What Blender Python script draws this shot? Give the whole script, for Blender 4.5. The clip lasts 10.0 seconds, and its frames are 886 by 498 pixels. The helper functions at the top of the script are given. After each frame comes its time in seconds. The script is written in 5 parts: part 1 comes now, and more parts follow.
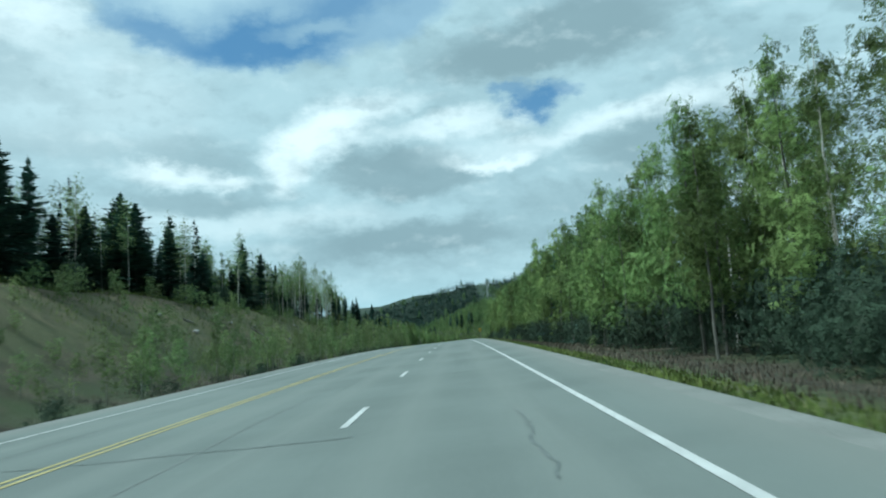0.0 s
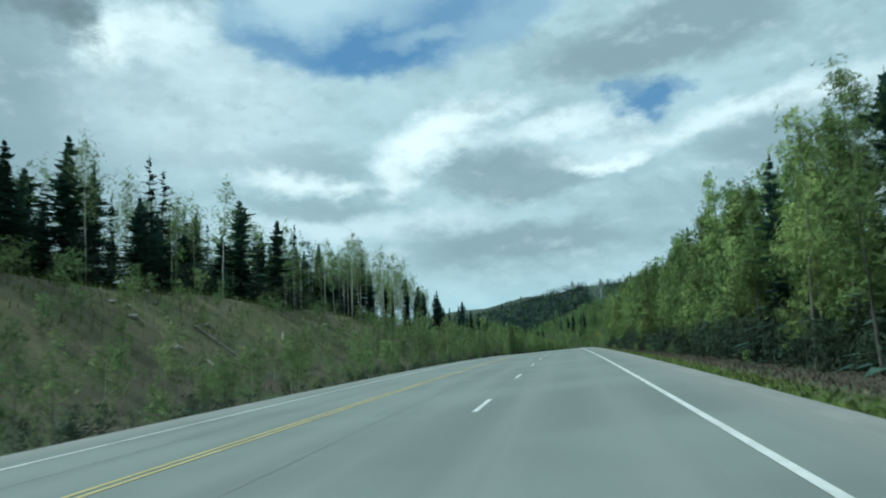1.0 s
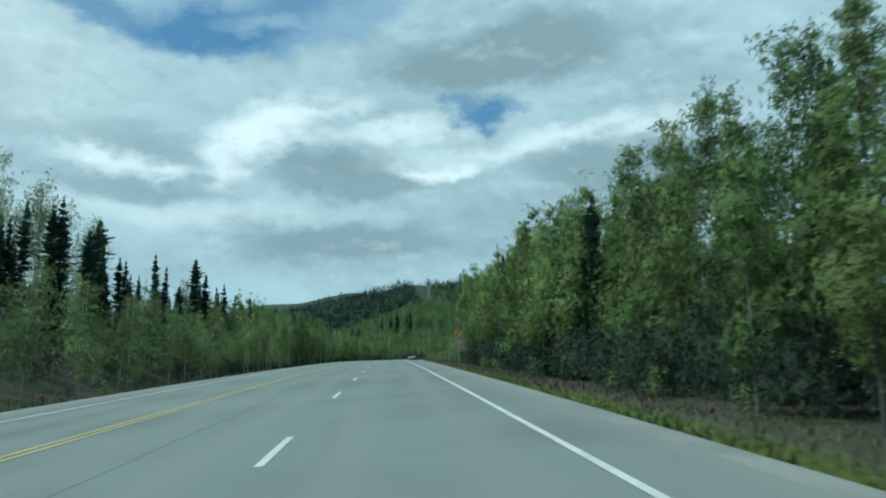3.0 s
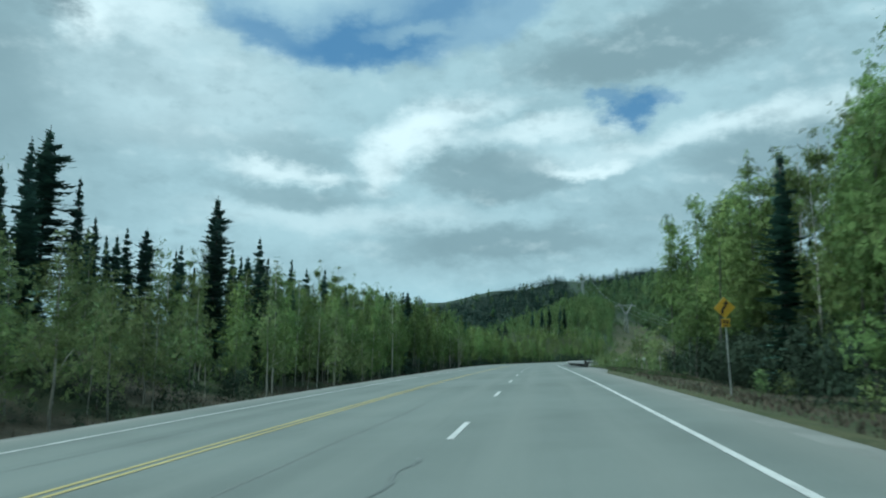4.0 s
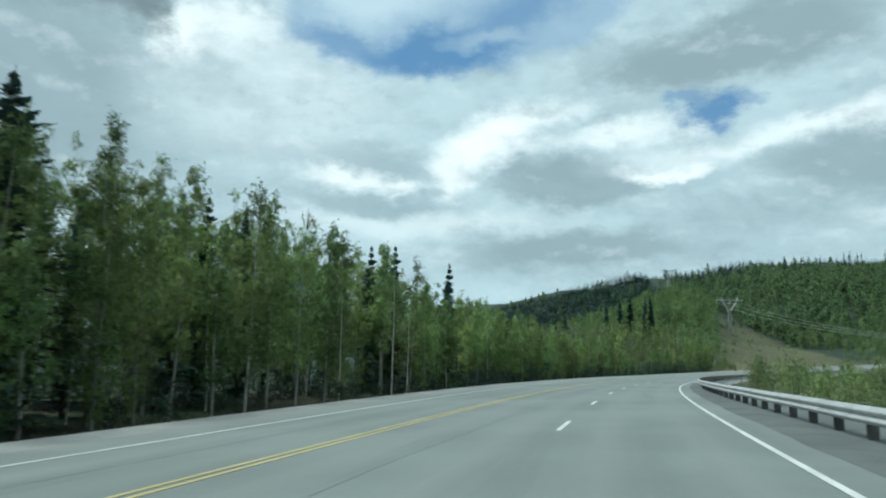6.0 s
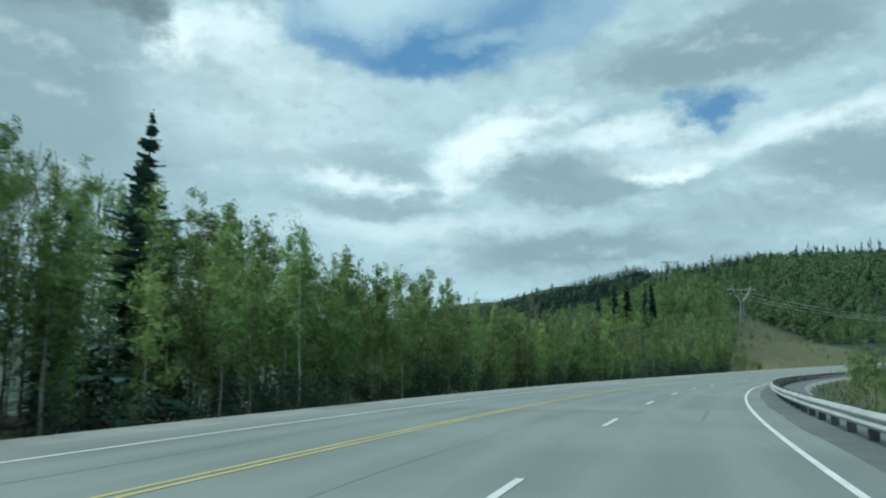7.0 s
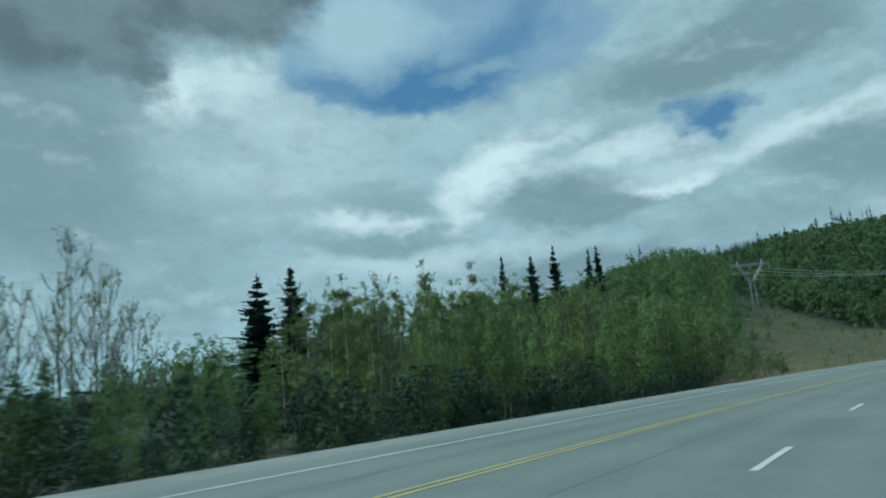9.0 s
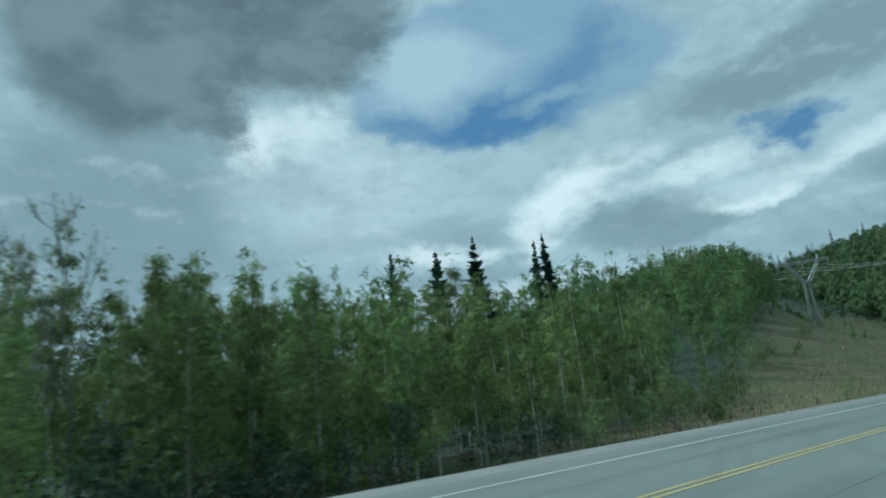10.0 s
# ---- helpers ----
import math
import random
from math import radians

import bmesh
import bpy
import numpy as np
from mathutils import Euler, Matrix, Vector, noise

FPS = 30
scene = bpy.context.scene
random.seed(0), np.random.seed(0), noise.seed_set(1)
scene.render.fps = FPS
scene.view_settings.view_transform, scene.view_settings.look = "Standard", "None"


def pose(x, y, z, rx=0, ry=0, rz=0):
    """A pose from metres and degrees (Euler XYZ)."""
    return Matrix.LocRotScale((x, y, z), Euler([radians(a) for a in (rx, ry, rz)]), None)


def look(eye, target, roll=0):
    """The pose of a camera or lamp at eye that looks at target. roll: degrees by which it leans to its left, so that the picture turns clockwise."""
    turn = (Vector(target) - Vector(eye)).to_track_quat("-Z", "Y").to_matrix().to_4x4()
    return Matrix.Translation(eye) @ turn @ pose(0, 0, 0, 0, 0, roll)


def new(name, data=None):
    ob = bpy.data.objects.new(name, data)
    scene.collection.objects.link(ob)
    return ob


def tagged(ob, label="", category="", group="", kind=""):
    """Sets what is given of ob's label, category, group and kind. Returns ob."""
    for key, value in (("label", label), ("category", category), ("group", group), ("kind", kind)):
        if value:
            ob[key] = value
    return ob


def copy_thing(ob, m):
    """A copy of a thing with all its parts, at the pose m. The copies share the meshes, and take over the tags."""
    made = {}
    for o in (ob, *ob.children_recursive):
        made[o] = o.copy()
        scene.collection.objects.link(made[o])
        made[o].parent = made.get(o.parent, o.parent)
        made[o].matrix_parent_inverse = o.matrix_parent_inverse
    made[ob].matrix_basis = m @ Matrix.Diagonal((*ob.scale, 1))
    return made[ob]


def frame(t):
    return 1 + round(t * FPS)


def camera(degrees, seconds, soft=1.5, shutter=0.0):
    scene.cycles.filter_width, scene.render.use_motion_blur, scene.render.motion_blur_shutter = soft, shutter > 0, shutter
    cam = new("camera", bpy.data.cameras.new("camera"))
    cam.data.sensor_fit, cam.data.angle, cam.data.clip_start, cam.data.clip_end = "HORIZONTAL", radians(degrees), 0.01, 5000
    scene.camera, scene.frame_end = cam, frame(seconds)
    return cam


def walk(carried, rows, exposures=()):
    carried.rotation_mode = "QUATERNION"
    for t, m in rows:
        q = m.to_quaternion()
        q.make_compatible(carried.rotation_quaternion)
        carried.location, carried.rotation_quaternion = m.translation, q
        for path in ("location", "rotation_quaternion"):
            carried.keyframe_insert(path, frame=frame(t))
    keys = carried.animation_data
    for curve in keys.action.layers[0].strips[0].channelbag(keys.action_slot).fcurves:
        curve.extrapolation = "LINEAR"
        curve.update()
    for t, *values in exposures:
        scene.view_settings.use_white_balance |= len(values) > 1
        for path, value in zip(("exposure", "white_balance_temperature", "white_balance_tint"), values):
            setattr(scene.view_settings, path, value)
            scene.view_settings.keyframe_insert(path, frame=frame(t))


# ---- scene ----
cam = camera(62.0, 10.0, soft=2.0, shutter=0.1)
PATH = [
    (0.0000, pose(-1.64, 0.13, 1.03, 96.90, 3.36, 0.94)),
    (0.1667, pose(-1.62, 6.43, 1.12, 96.86, 2.98, -1.23)),
    (0.3333, pose(-1.60, 12.72, 1.20, 96.83, 2.77, -2.58)),
    (0.5000, pose(-1.58, 19.02, 1.28, 96.84, 2.74, -2.56)),
    (0.6667, pose(-1.55, 25.31, 1.35, 97.00, 2.71, 0.17)),
    (0.8333, pose(-1.52, 31.61, 1.41, 97.28, 2.68, 4.74)),
    (1.0000, pose(-1.49, 37.91, 1.47, 97.56, 2.58, 9.43)),
    (1.1667, pose(-1.45, 44.21, 1.53, 97.48, 2.40, 8.16)),
    (1.3333, pose(-1.41, 50.52, 1.58, 97.24, 1.96, 4.14)),
    (1.5000, pose(-1.40, 56.83, 1.62, 97.00, 1.32, -1.00)),
    (1.6667, pose(-1.43, 63.15, 1.65, 97.00, 0.92, -3.44)),
    (1.8333, pose(-1.48, 69.47, 1.68, 97.04, 0.66, -4.93)),
    (2.0000, pose(-1.53, 75.79, 1.69, 97.05, 0.51, -5.84)),
    (2.1667, pose(-1.57, 82.11, 1.70, 97.08, 0.35, -6.46)),
    (2.3333, pose(-1.61, 88.44, 1.71, 97.13, 0.21, -6.68)),
    (2.5000, pose(-1.65, 94.76, 1.70, 97.19, 0.08, -6.54)),
    (2.6667, pose(-1.69, 101.09, 1.69, 97.24, -0.04, -6.08)),
    (2.8333, pose(-1.72, 107.42, 1.68, 97.30, -0.14, -5.34)),
    (3.0000, pose(-1.74, 113.75, 1.65, 97.35, -0.22, -4.35)),
    (3.1667, pose(-1.76, 120.08, 1.62, 97.38, -0.30, -3.14)),
    (3.3333, pose(-1.76, 126.42, 1.59, 97.40, -0.35, -1.75)),
    (3.5000, pose(-1.76, 132.77, 1.55, 97.40, -0.40, -0.23)),
    (3.6667, pose(-1.74, 139.11, 1.50, 97.38, -0.42, 1.34)),
    (3.8333, pose(-1.72, 145.45, 1.45, 97.34, -0.45, 3.83)),
    (4.0000, pose(-1.70, 151.81, 1.39, 97.30, -0.49, 7.27)),
    (4.1667, pose(-1.69, 158.19, 1.33, 97.31, -0.51, 11.15)),
    (4.3333, pose(-1.69, 164.58, 1.26, 97.32, -0.52, 14.24)),
    (4.5000, pose(-1.69, 170.98, 1.18, 97.33, -0.53, 16.17)),
    (4.6667, pose(-1.71, 177.39, 1.10, 97.24, -0.69, 16.62)),
    (4.8333, pose(-1.74, 183.81, 1.00, 97.12, -0.94, 15.97)),
    (5.0000, pose(-1.76, 190.24, 0.90, 97.07, -1.13, 15.26)),
    (5.1667, pose(-1.75, 196.69, 0.80, 97.16, -1.21, 14.80)),
    (5.3333, pose(-1.72, 203.15, 0.68, 97.31, -1.24, 14.29)),
    (5.5000, pose(-1.68, 209.62, 0.56, 97.45, -1.24, 13.84)),
    (5.6667, pose(-1.64, 216.10, 0.44, 97.55, -1.21, 13.50)),
    (5.8333, pose(-1.58, 222.59, 0.30, 97.64, -1.17, 13.23)),
    (6.0000, pose(-1.49, 229.09, 0.17, 97.72, -1.10, 13.01)),
    (6.1667, pose(-1.38, 235.60, 0.04, 97.78, -1.03, 12.86)),
    (6.3333, pose(-1.21, 242.12, -0.09, 97.81, -0.97, 12.80)),
    (6.5000, pose(-0.99, 248.65, -0.22, 97.83, -0.90, 12.82)),
    (6.6667, pose(-0.70, 255.19, -0.36, 97.84, -0.80, 12.88)),
    (6.8333, pose(-0.33, 261.72, -0.49, 97.85, -0.68, 12.98)),
    (7.0000, pose(0.13, 268.25, -0.63, 97.88, -0.52, 13.09)),
    (7.1667, pose(0.68, 274.77, -0.77, 97.94, -0.30, 13.20)),
    (7.3333, pose(1.33, 281.27, -0.91, 98.04, -0.02, 13.30)),
    (7.5000, pose(2.09, 287.76, -1.05, 98.18, 0.34, 13.35)),
    (7.6667, pose(2.97, 294.22, -1.19, 98.37, 0.79, 13.39)),
    (7.8333, pose(3.97, 300.67, -1.31, 98.59, 1.29, 13.44)),
    (8.0000, pose(5.08, 307.08, -1.44, 98.80, 1.77, 13.44)),
    (8.1667, pose(6.26, 313.47, -1.56, 98.99, 2.19, 13.29)),
    (8.3333, pose(7.53, 319.82, -1.67, 99.18, 2.59, 13.10)),
    (8.5000, pose(8.93, 326.14, -1.78, 99.40, 3.02, 13.13)),
    (8.6667, pose(10.45, 332.42, -1.88, 99.67, 3.50, 13.52)),
    (8.8333, pose(12.08, 338.65, -1.98, 99.99, 4.01, 14.13)),
    (9.0000, pose(13.81, 344.87, -2.07, 100.39, 4.49, 14.88)),
    (9.1667, pose(15.60, 351.09, -2.14, 100.92, 4.90, 15.78)),
    (9.3333, pose(17.49, 357.28, -2.21, 101.53, 5.27, 16.81)),
    (9.5000, pose(19.53, 363.43, -2.26, 102.11, 5.61, 17.91)),
    (9.6667, pose(21.76, 369.51, -2.31, 102.61, 5.94, 19.06)),
    (9.8333, pose(24.12, 375.54, -2.35, 103.07, 6.24, 20.26)),
    (10.0000, pose(26.60, 381.52, -2.37, 103.54, 6.53, 21.46)),
]
EXPOSURES = [(0.0, 0.44, 5400, -12), (0.9, 0.34, 5400, -12), (1.2, 0.52, 5750, -7), (1.4, 0.50, 5750, -7), (1.6, 0.38, 5500, -11), (2.2, 0.32, 5400, -12),
             (3.5, 0.27, 5350, -13), (5.0, 0.30, 5450, -11), (5.4, 0.44, 5750, -6), (6.1, 0.50, 5800, -5), (6.6, 0.42, 5650, -8), (7.4, 0.34, 5500, -10),
             (8.0, 0.10, 5350, -12), (8.5, 0.10, 5300, -13), (9.0, -0.02, 5250, -13), (10.0, 0.06, 5300, -11)]
walk(cam, PATH, EXPOSURES)

# ---------------------------------------------------------------- light
SUN_EL, SUN_AZ = 52.0, 260.0
sun = new("sun", bpy.data.lights.new("sun", "SUN"))
sun.data.energy, sun.data.angle, sun.data.color = 2.5, radians(14), (1.0, 0.96, 0.9)
sun_dir = Vector((math.sin(radians(SUN_AZ)) * math.cos(radians(SUN_EL)), math.cos(radians(SUN_AZ)) * math.cos(radians(SUN_EL)), math.sin(radians(SUN_EL))))
sun.matrix_world = look(sun_dir * 300, (0, 0, 0))


class Nodes:
    """A short hand for node trees."""

    def __init__(self, tree):
        self.tree = tree
        tree.nodes.clear()

    def add(self, kind, inputs=None):
        n = self.tree.nodes.new(kind)
        self.feed(n, inputs or {})
        return n

    def feed(self, n, inputs):
        for k, v in inputs.items():
            if isinstance(v, bpy.types.NodeSocket):
                self.tree.links.new(v, n.inputs[k])
            else:
                n.inputs[k].default_value = v

    def math(self, op, a, b=0.0, c=0.0):
        n = self.add("ShaderNodeMath", {0: a, 1: b, 2: c})
        n.operation = op
        return n.outputs[0]

    def mix(self, fac, a, b, blend="MIX"):
        n = self.add("ShaderNodeMix")
        n.data_type, n.blend_type = "RGBA", blend
        self.feed(n, {0: fac, 6: a, 7: b})
        return n.outputs[2]

    def noise(self, vector, scale, detail=4.0, rough=0.55):
        return self.add("ShaderNodeTexNoise", {"Vector": vector, "Scale": scale, "Detail": detail, "Roughness": rough}).outputs[0]

    def ramp(self, value, lo, hi, a=0.0, b=1.0):
        n = self.add("ShaderNodeMapRange", {0: value, 1: lo, 2: hi, 3: a, 4: b})
        n.interpolation_type = "SMOOTHSTEP"
        return n.outputs[0]


def build_world():
    world = bpy.data.worlds.new("sky")
    scene.world = world
    world.use_nodes = True
    n = Nodes(world.node_tree)
    way = n.add("ShaderNodeTexCoord").outputs["Generated"]
    xyz = n.add("ShaderNodeSeparateXYZ", {0: way}).outputs
    deg = 180 / math.pi
    az = n.math("MULTIPLY", n.math("ARCTAN2", xyz[0], xyz[1]), deg)
    el = n.math("MULTIPLY", n.math("ARCSINE", xyz[2]), deg)
    flat = n.add("ShaderNodeCombineXYZ", {0: n.math("MULTIPLY", az, 0.045), 1: n.math("MULTIPLY", el, 0.075), 2: 0.0}).outputs[0]
    shift = n.add("ShaderNodeVectorMath", {0: flat, 1: (7.3, 2.1, 4.0)}).outputs[0]

    def noise_pair(scale, detail, rough, amount):
        """Two noises about zero, as a shift of the sky in degrees."""
        a, b = n.noise(flat, scale, detail, rough), n.noise(shift, scale, detail, rough)
        return n.add("ShaderNodeCombineXYZ", {0: n.math("MULTIPLY", n.math("SUBTRACT", a, 0.5), amount), 1: n.math("MULTIPLY", n.math("SUBTRACT", b, 0.5), amount * 0.55), 2: 0.0}).outputs[0]

    add = lambda a, b: n.add("ShaderNodeVectorMath", {0: a, 1: b}).outputs[0]
    spot = n.add("ShaderNodeCombineXYZ", {0: az, 1: el, 2: 0.0}).outputs[0]
    spot = add(spot, add(noise_pair(2.2, 3.0, 0.5, 7.0), noise_pair(6.0, 8.0, 0.66, 5.2)))

    air = n.add("ShaderNodeTexSky")
    air.sky_type, air.sun_disc, air.sun_elevation, air.sun_rotation = "NISHITA", False, radians(SUN_EL), radians(SUN_AZ)
    blue = n.mix(0.75, n.mix(1.0, air.outputs[0], (0.085, 0.085, 0.085, 1), "MULTIPLY"), (0.085, 0.19, 0.35, 1))
    haze_blue = n.mix(0.42, blue, (0.44, 0.53, 0.59, 1))
    pale, white, grey, dark = (0.43, 0.505, 0.535, 1), (0.79, 0.785, 0.785, 1), (0.24, 0.292, 0.316, 1), (0.128, 0.155, 0.17, 1)
    col = n.mix(n.ramp(n.noise(flat, 2.6, 9.0, 0.6), 0.38, 0.62), (0.36, 0.43, 0.46, 1), pale)

    def lay(amount, colour, az0, el0, wide, high, soft, turn=0.0):
        """Lays a soft ellipse of cloud or clear air over the sky, all in degrees."""
        m = n.add("ShaderNodeMapping", {"Vector": spot, "Location": (az0, el0, 0), "Rotation": (0, 0, radians(turn)), "Scale": (wide, high, 1)})
        m.vector_type = "TEXTURE"
        r = n.add("ShaderNodeVectorMath", {0: m.outputs[0]})
        r.operation = "LENGTH"
        return n.mix(n.ramp(r.outputs["Value"], 1.0 + soft, 1.0 - soft, 0.0, amount), col, colour)

    # grey undersides
    col = lay(0.80, grey, -45, 17.5, 10.5, 7.0, 0.45)
    col = lay(0.35, grey, -39, 12, 8, 2.5, 0.6)
    col = lay(0.85, grey, -3, 7.7, 8.5, 1.3, 0.45, 1)
    col = lay(0.80, grey, -3.2, 12.6, 6.0, 1.7, 0.3, 4)
    col = lay(0.55, grey, -5.5, 13.7, 3.0, 1.1, 0.4)
    col = lay(0.80, grey, 18, 13.4, 7, 2.2, 0.5, 3)
    col = lay(0.55, grey, 26, 13.5, 6, 2.4, 0.6)
    col = lay(0.92, grey, 9.5, 22.2, 10, 2.3, 0.35, 7)
    col = lay(0.70, grey, 6.5, 21.0, 6, 1.1, 0.5, 4)
    col = lay(0.60, grey, -19, 11.3, 4.5, 0.9, 0.5)
    col = lay(0.45, grey, -20, 14.4, 5, 1.2, 0.6)
    col = lay(0.40, grey, 11, 10.6, 6, 1.3, 0.6)
    col = lay(0.35, grey, -30, 15, 5, 1.2, 0.7)
    # bright cumulus
    col = lay(0.30, white, -27, 19.0, 8, 4.6, 0.67)
    col = lay(0.95, white, -9.6, 15.6, 3.6, 1.9, 0.57, 22)
    col = lay(0.85, white, -12.3, 13.2, 1.7, 1.3, 0.67)
    col = lay(0.60, white, -6.2, 17.3, 3.2, 0.9, 0.82, 8)
    col = lay(0.80, white, -21, 13.1, 2.6, 0.7, 0.72, 3)
    col = lay(0.75, white, -17, 13.0, 1.6, 0.5, 0.82)
    col = lay(0.85, white, 3.8, 13.6, 3.4, 0.5, 0.72, 4)
    col = lay(0.70, white, 0.8, 16.1, 5.0, 0.7, 0.82, 8)
    col = lay(0.60, white, 10, 15.4, 8.0, 0.8, 0.90, 7)
    col = lay(0.60, white, 19, 16.3, 6.0, 1.0, 0.90, 4)
    col = lay(0.55, white, 23, 10.0, 5.0, 0.7, 0.90)
    col = lay(0.40, white, -15, 9.6, 8.0, 0.8, 0.90)
    col = lay(0.90, white, -34.3, 22.3, 1.5, 2.1, 0.72, -15)
    col = lay(0.70, white, -31, 23.6, 4.0, 1.4, 0.72)
    # folds and billows: lit tops, shaded undersides
    col = n.mix(n.ramp(n.noise(shift, 3.2, 7.0, 0.58), 0.50, 0.68, 0.0, 0.30), col, grey)
    above = n.add("ShaderNodeVectorMath", {0: flat, 1: (0.015, 0.05, 0.0)}).outputs[0]
    relief = n.math("SUBTRACT", n.noise(flat, 3.4, 6.0, 0.52), n.noise(above, 3.4, 6.0, 0.52))
    col = n.mix(n.ramp(relief, 0.02, 0.18, 0.0, 0.24), col, white)
    col = n.mix(n.ramp(relief, -0.02, -0.16, 0.0, 0.40), col, grey)
    # openings to the blue, with thin cloud drifting in them
    col = lay(0.75, haze_blue, -13, 26.3, 13.6, 5.4, 0.13)
    col = lay(0.92, blue, -13.5, 22.5, 5.5, 1.5, 0.5, 6)
    col = lay(0.60, blue, -21, 23.3, 4.5, 1.0, 0.6, -12)
    col = lay(0.65, blue, -7.5, 25.6, 4.5, 2.0, 0.7, 40)
    col = lay(0.75, (0.50, 0.575, 0.61, 1), -19.5, 27.2, 5.5, 2.3, 0.6, -4)
    col = lay(0.45, pale, -9.5, 23.6, 3.2, 0.6, 0.7, 10)
    col = lay(0.92, blue, 7.0, 17.8, 1.9, 1.0, 0.5)
    col = lay(0.60, blue, 5.4, 18.9, 1.3, 0.5, 0.6, 10)
    col = lay(0.55, blue, 9.5, 18.3, 1.5, 0.5, 0.7)
    # the dark cloud
    dark = n.mix(n.ramp(n.noise(flat, 3.0, 7.0, 0.6), 0.38, 0.62), dark, (0.20, 0.23, 0.25, 1))
    col = lay(0.92, dark, -43, 31.0, 10.5, 7.8, 0.22, -4)
    col = lay(0.92, dark, -29.5, 32.0, 8.0, 6.0, 0.22)
    col = lay(0.80, dark, -37.5, 24.2, 2.6, 1.4, 0.5, -25)
    col = n.mix(n.ramp(el, 1.0, 6.0), (0.40, 0.51, 0.55, 1), col)
    bg = n.add("ShaderNodeBackground", {"Color": col, "Strength": 1.0})
    n.add("ShaderNodeOutputWorld", {0: bg.outputs[0]})


build_world()

# ---------------------------------------------------------------- materials


def material(name, colours, scale=1.0, rough=0.9, bump=0.3, fine=12.0, island=0.0, through_light=0.0, metal=0.0, lo=0.35, hi=0.65, each=0.0, gaps=0.0, facing=0.55):
    """A rough surface: colours[0] to colours[1] by a coarse noise, to colours[2] in blotches of a finer one. each and island: how far single
    objects or loose pieces differ in brightness. through_light: the share of light that leaves let through.
    gaps: how many leaves a metre a spray breaks up into. facing: how far a spray's own tilt counts."""
    m = bpy.data.materials.new(name)
    m.use_nodes = True
    n = Nodes(m.node_tree)
    at = n.add("ShaderNodeNewGeometry")
    place = at.outputs["Position"]
    c = [(*q, 1) for q in colours]
    col = n.mix(n.ramp(n.noise(place, scale), lo, hi), c[0], c[1])
    grain = n.noise(place, scale * fine, 6.0, 0.65)
    col = n.mix(n.ramp(grain, 0.5, 0.72), col, c[-1])
    gain = 1.0
    if island:
        gain = n.ramp(at.outputs["Random Per Island"], 0.0, 1.0, 1 - island, 1 + island)
    if each:
        own = n.ramp(n.add("ShaderNodeObjectInfo").outputs["Random"], 0.0, 1.0, 1 - each, 1 + each)
        gain = n.math("MULTIPLY", gain, own)
    if through_light:
        gain = n.math("MULTIPLY", gain, n.ramp(n.noise(place, 0.22, 2.0), 0.36, 0.64, 0.72, 1.25))
    if island or each:
        hue = 0.5
        if through_light and each:
            hue = n.ramp(n.math("FRACT", n.math("MULTIPLY", n.add("ShaderNodeObjectInfo").outputs["Random"], 7.3)), 0.0, 1.0, 0.488, 0.516)
        elif through_light:
            hue = n.ramp(n.noise(place, 0.16, 2.0), 0.35, 0.65, 0.488, 0.516)
        hsv = n.add("ShaderNodeHueSaturation", {"Hue": hue, "Saturation": 1.0, "Value": gain, "Fac": 1.0, "Color": col})
        col = hsv.outputs[0]
    if through_light:
        # leaf sprays stand for many small leaves: their light is softened towards that of a level one
        scaled = n.add("ShaderNodeVectorMath", {0: at.outputs["Normal"], 3: facing})
        scaled.operation = "SCALE"
        lifted = n.add("ShaderNodeVectorMath", {0: scaled.outputs[0], 1: (0.0, 0.0, 1.1 - facing)})
        unit = n.add("ShaderNodeVectorMath", {0: lifted.outputs[0]})
        unit.operation = "NORMALIZE"
        normal = unit.outputs[0]
    else:
        normal = n.add("ShaderNodeBump", {"Strength": bump, "Distance": 0.02, "Height": grain}).outputs[0]
    skin = n.add("ShaderNodeBsdfPrincipled", {"Base Color": col, "Roughness": rough, "Metallic": metal, "Normal": normal, "Specular IOR Level": 0.12 if through_light else 0.5})
    out = skin.outputs[0]
    if through_light:
        thin = n.add("ShaderNodeBsdfTranslucent", {"Color": col})
        out = n.add("ShaderNodeMixShader", {0: through_light, 1: out, 2: thin.outputs[0]}).outputs[0]
    if gaps:
        cell = n.add("ShaderNodeTexVoronoi", {"Vector": place, "Scale": gaps}).outputs[0]
        clear = n.add("ShaderNodeBsdfTransparent").outputs[0]
        out = n.add("ShaderNodeMixShader", {0: n.ramp(cell, 0.45, 0.52), 1: out, 2: clear}).outputs[0]
    n.add("ShaderNodeOutputMaterial", {0: out})
    return m


LEAF = material("birch_leaf", [(0.122, 0.180, 0.060), (0.174, 0.238, 0.080), (0.205, 0.256, 0.104)], 0.25, 0.75, 0.0, 9.0, 0.20, 0.30, each=0.30, gaps=16.0, facing=0.85)
LEAF_HILL = material("hillside_leaf", [(0.098, 0.152, 0.058), (0.142, 0.198, 0.074), (0.168, 0.214, 0.092)], 0.12, 0.75, 0.0, 6.0, 0.12, 0.3, gaps=10.0, facing=0.9)
# bluer than the near leaves: distance haze is put into the colour
LEAF_FAR = material("distant_leaf", [(0.084, 0.135, 0.062), (0.124, 0.176, 0.078), (0.145, 0.188, 0.092)], 0.10, 0.75, 0.0, 3.0, 0.09, 0.30, facing=0.9)
LEAF_YOUNG = material("spring_leaf", [(0.14, 0.20, 0.075), (0.18, 0.235, 0.095), (0.20, 0.225, 0.115)], 0.3, 0.75, 0.0, 9.0, 0.2, 0.42, each=0.18, gaps=18.0)
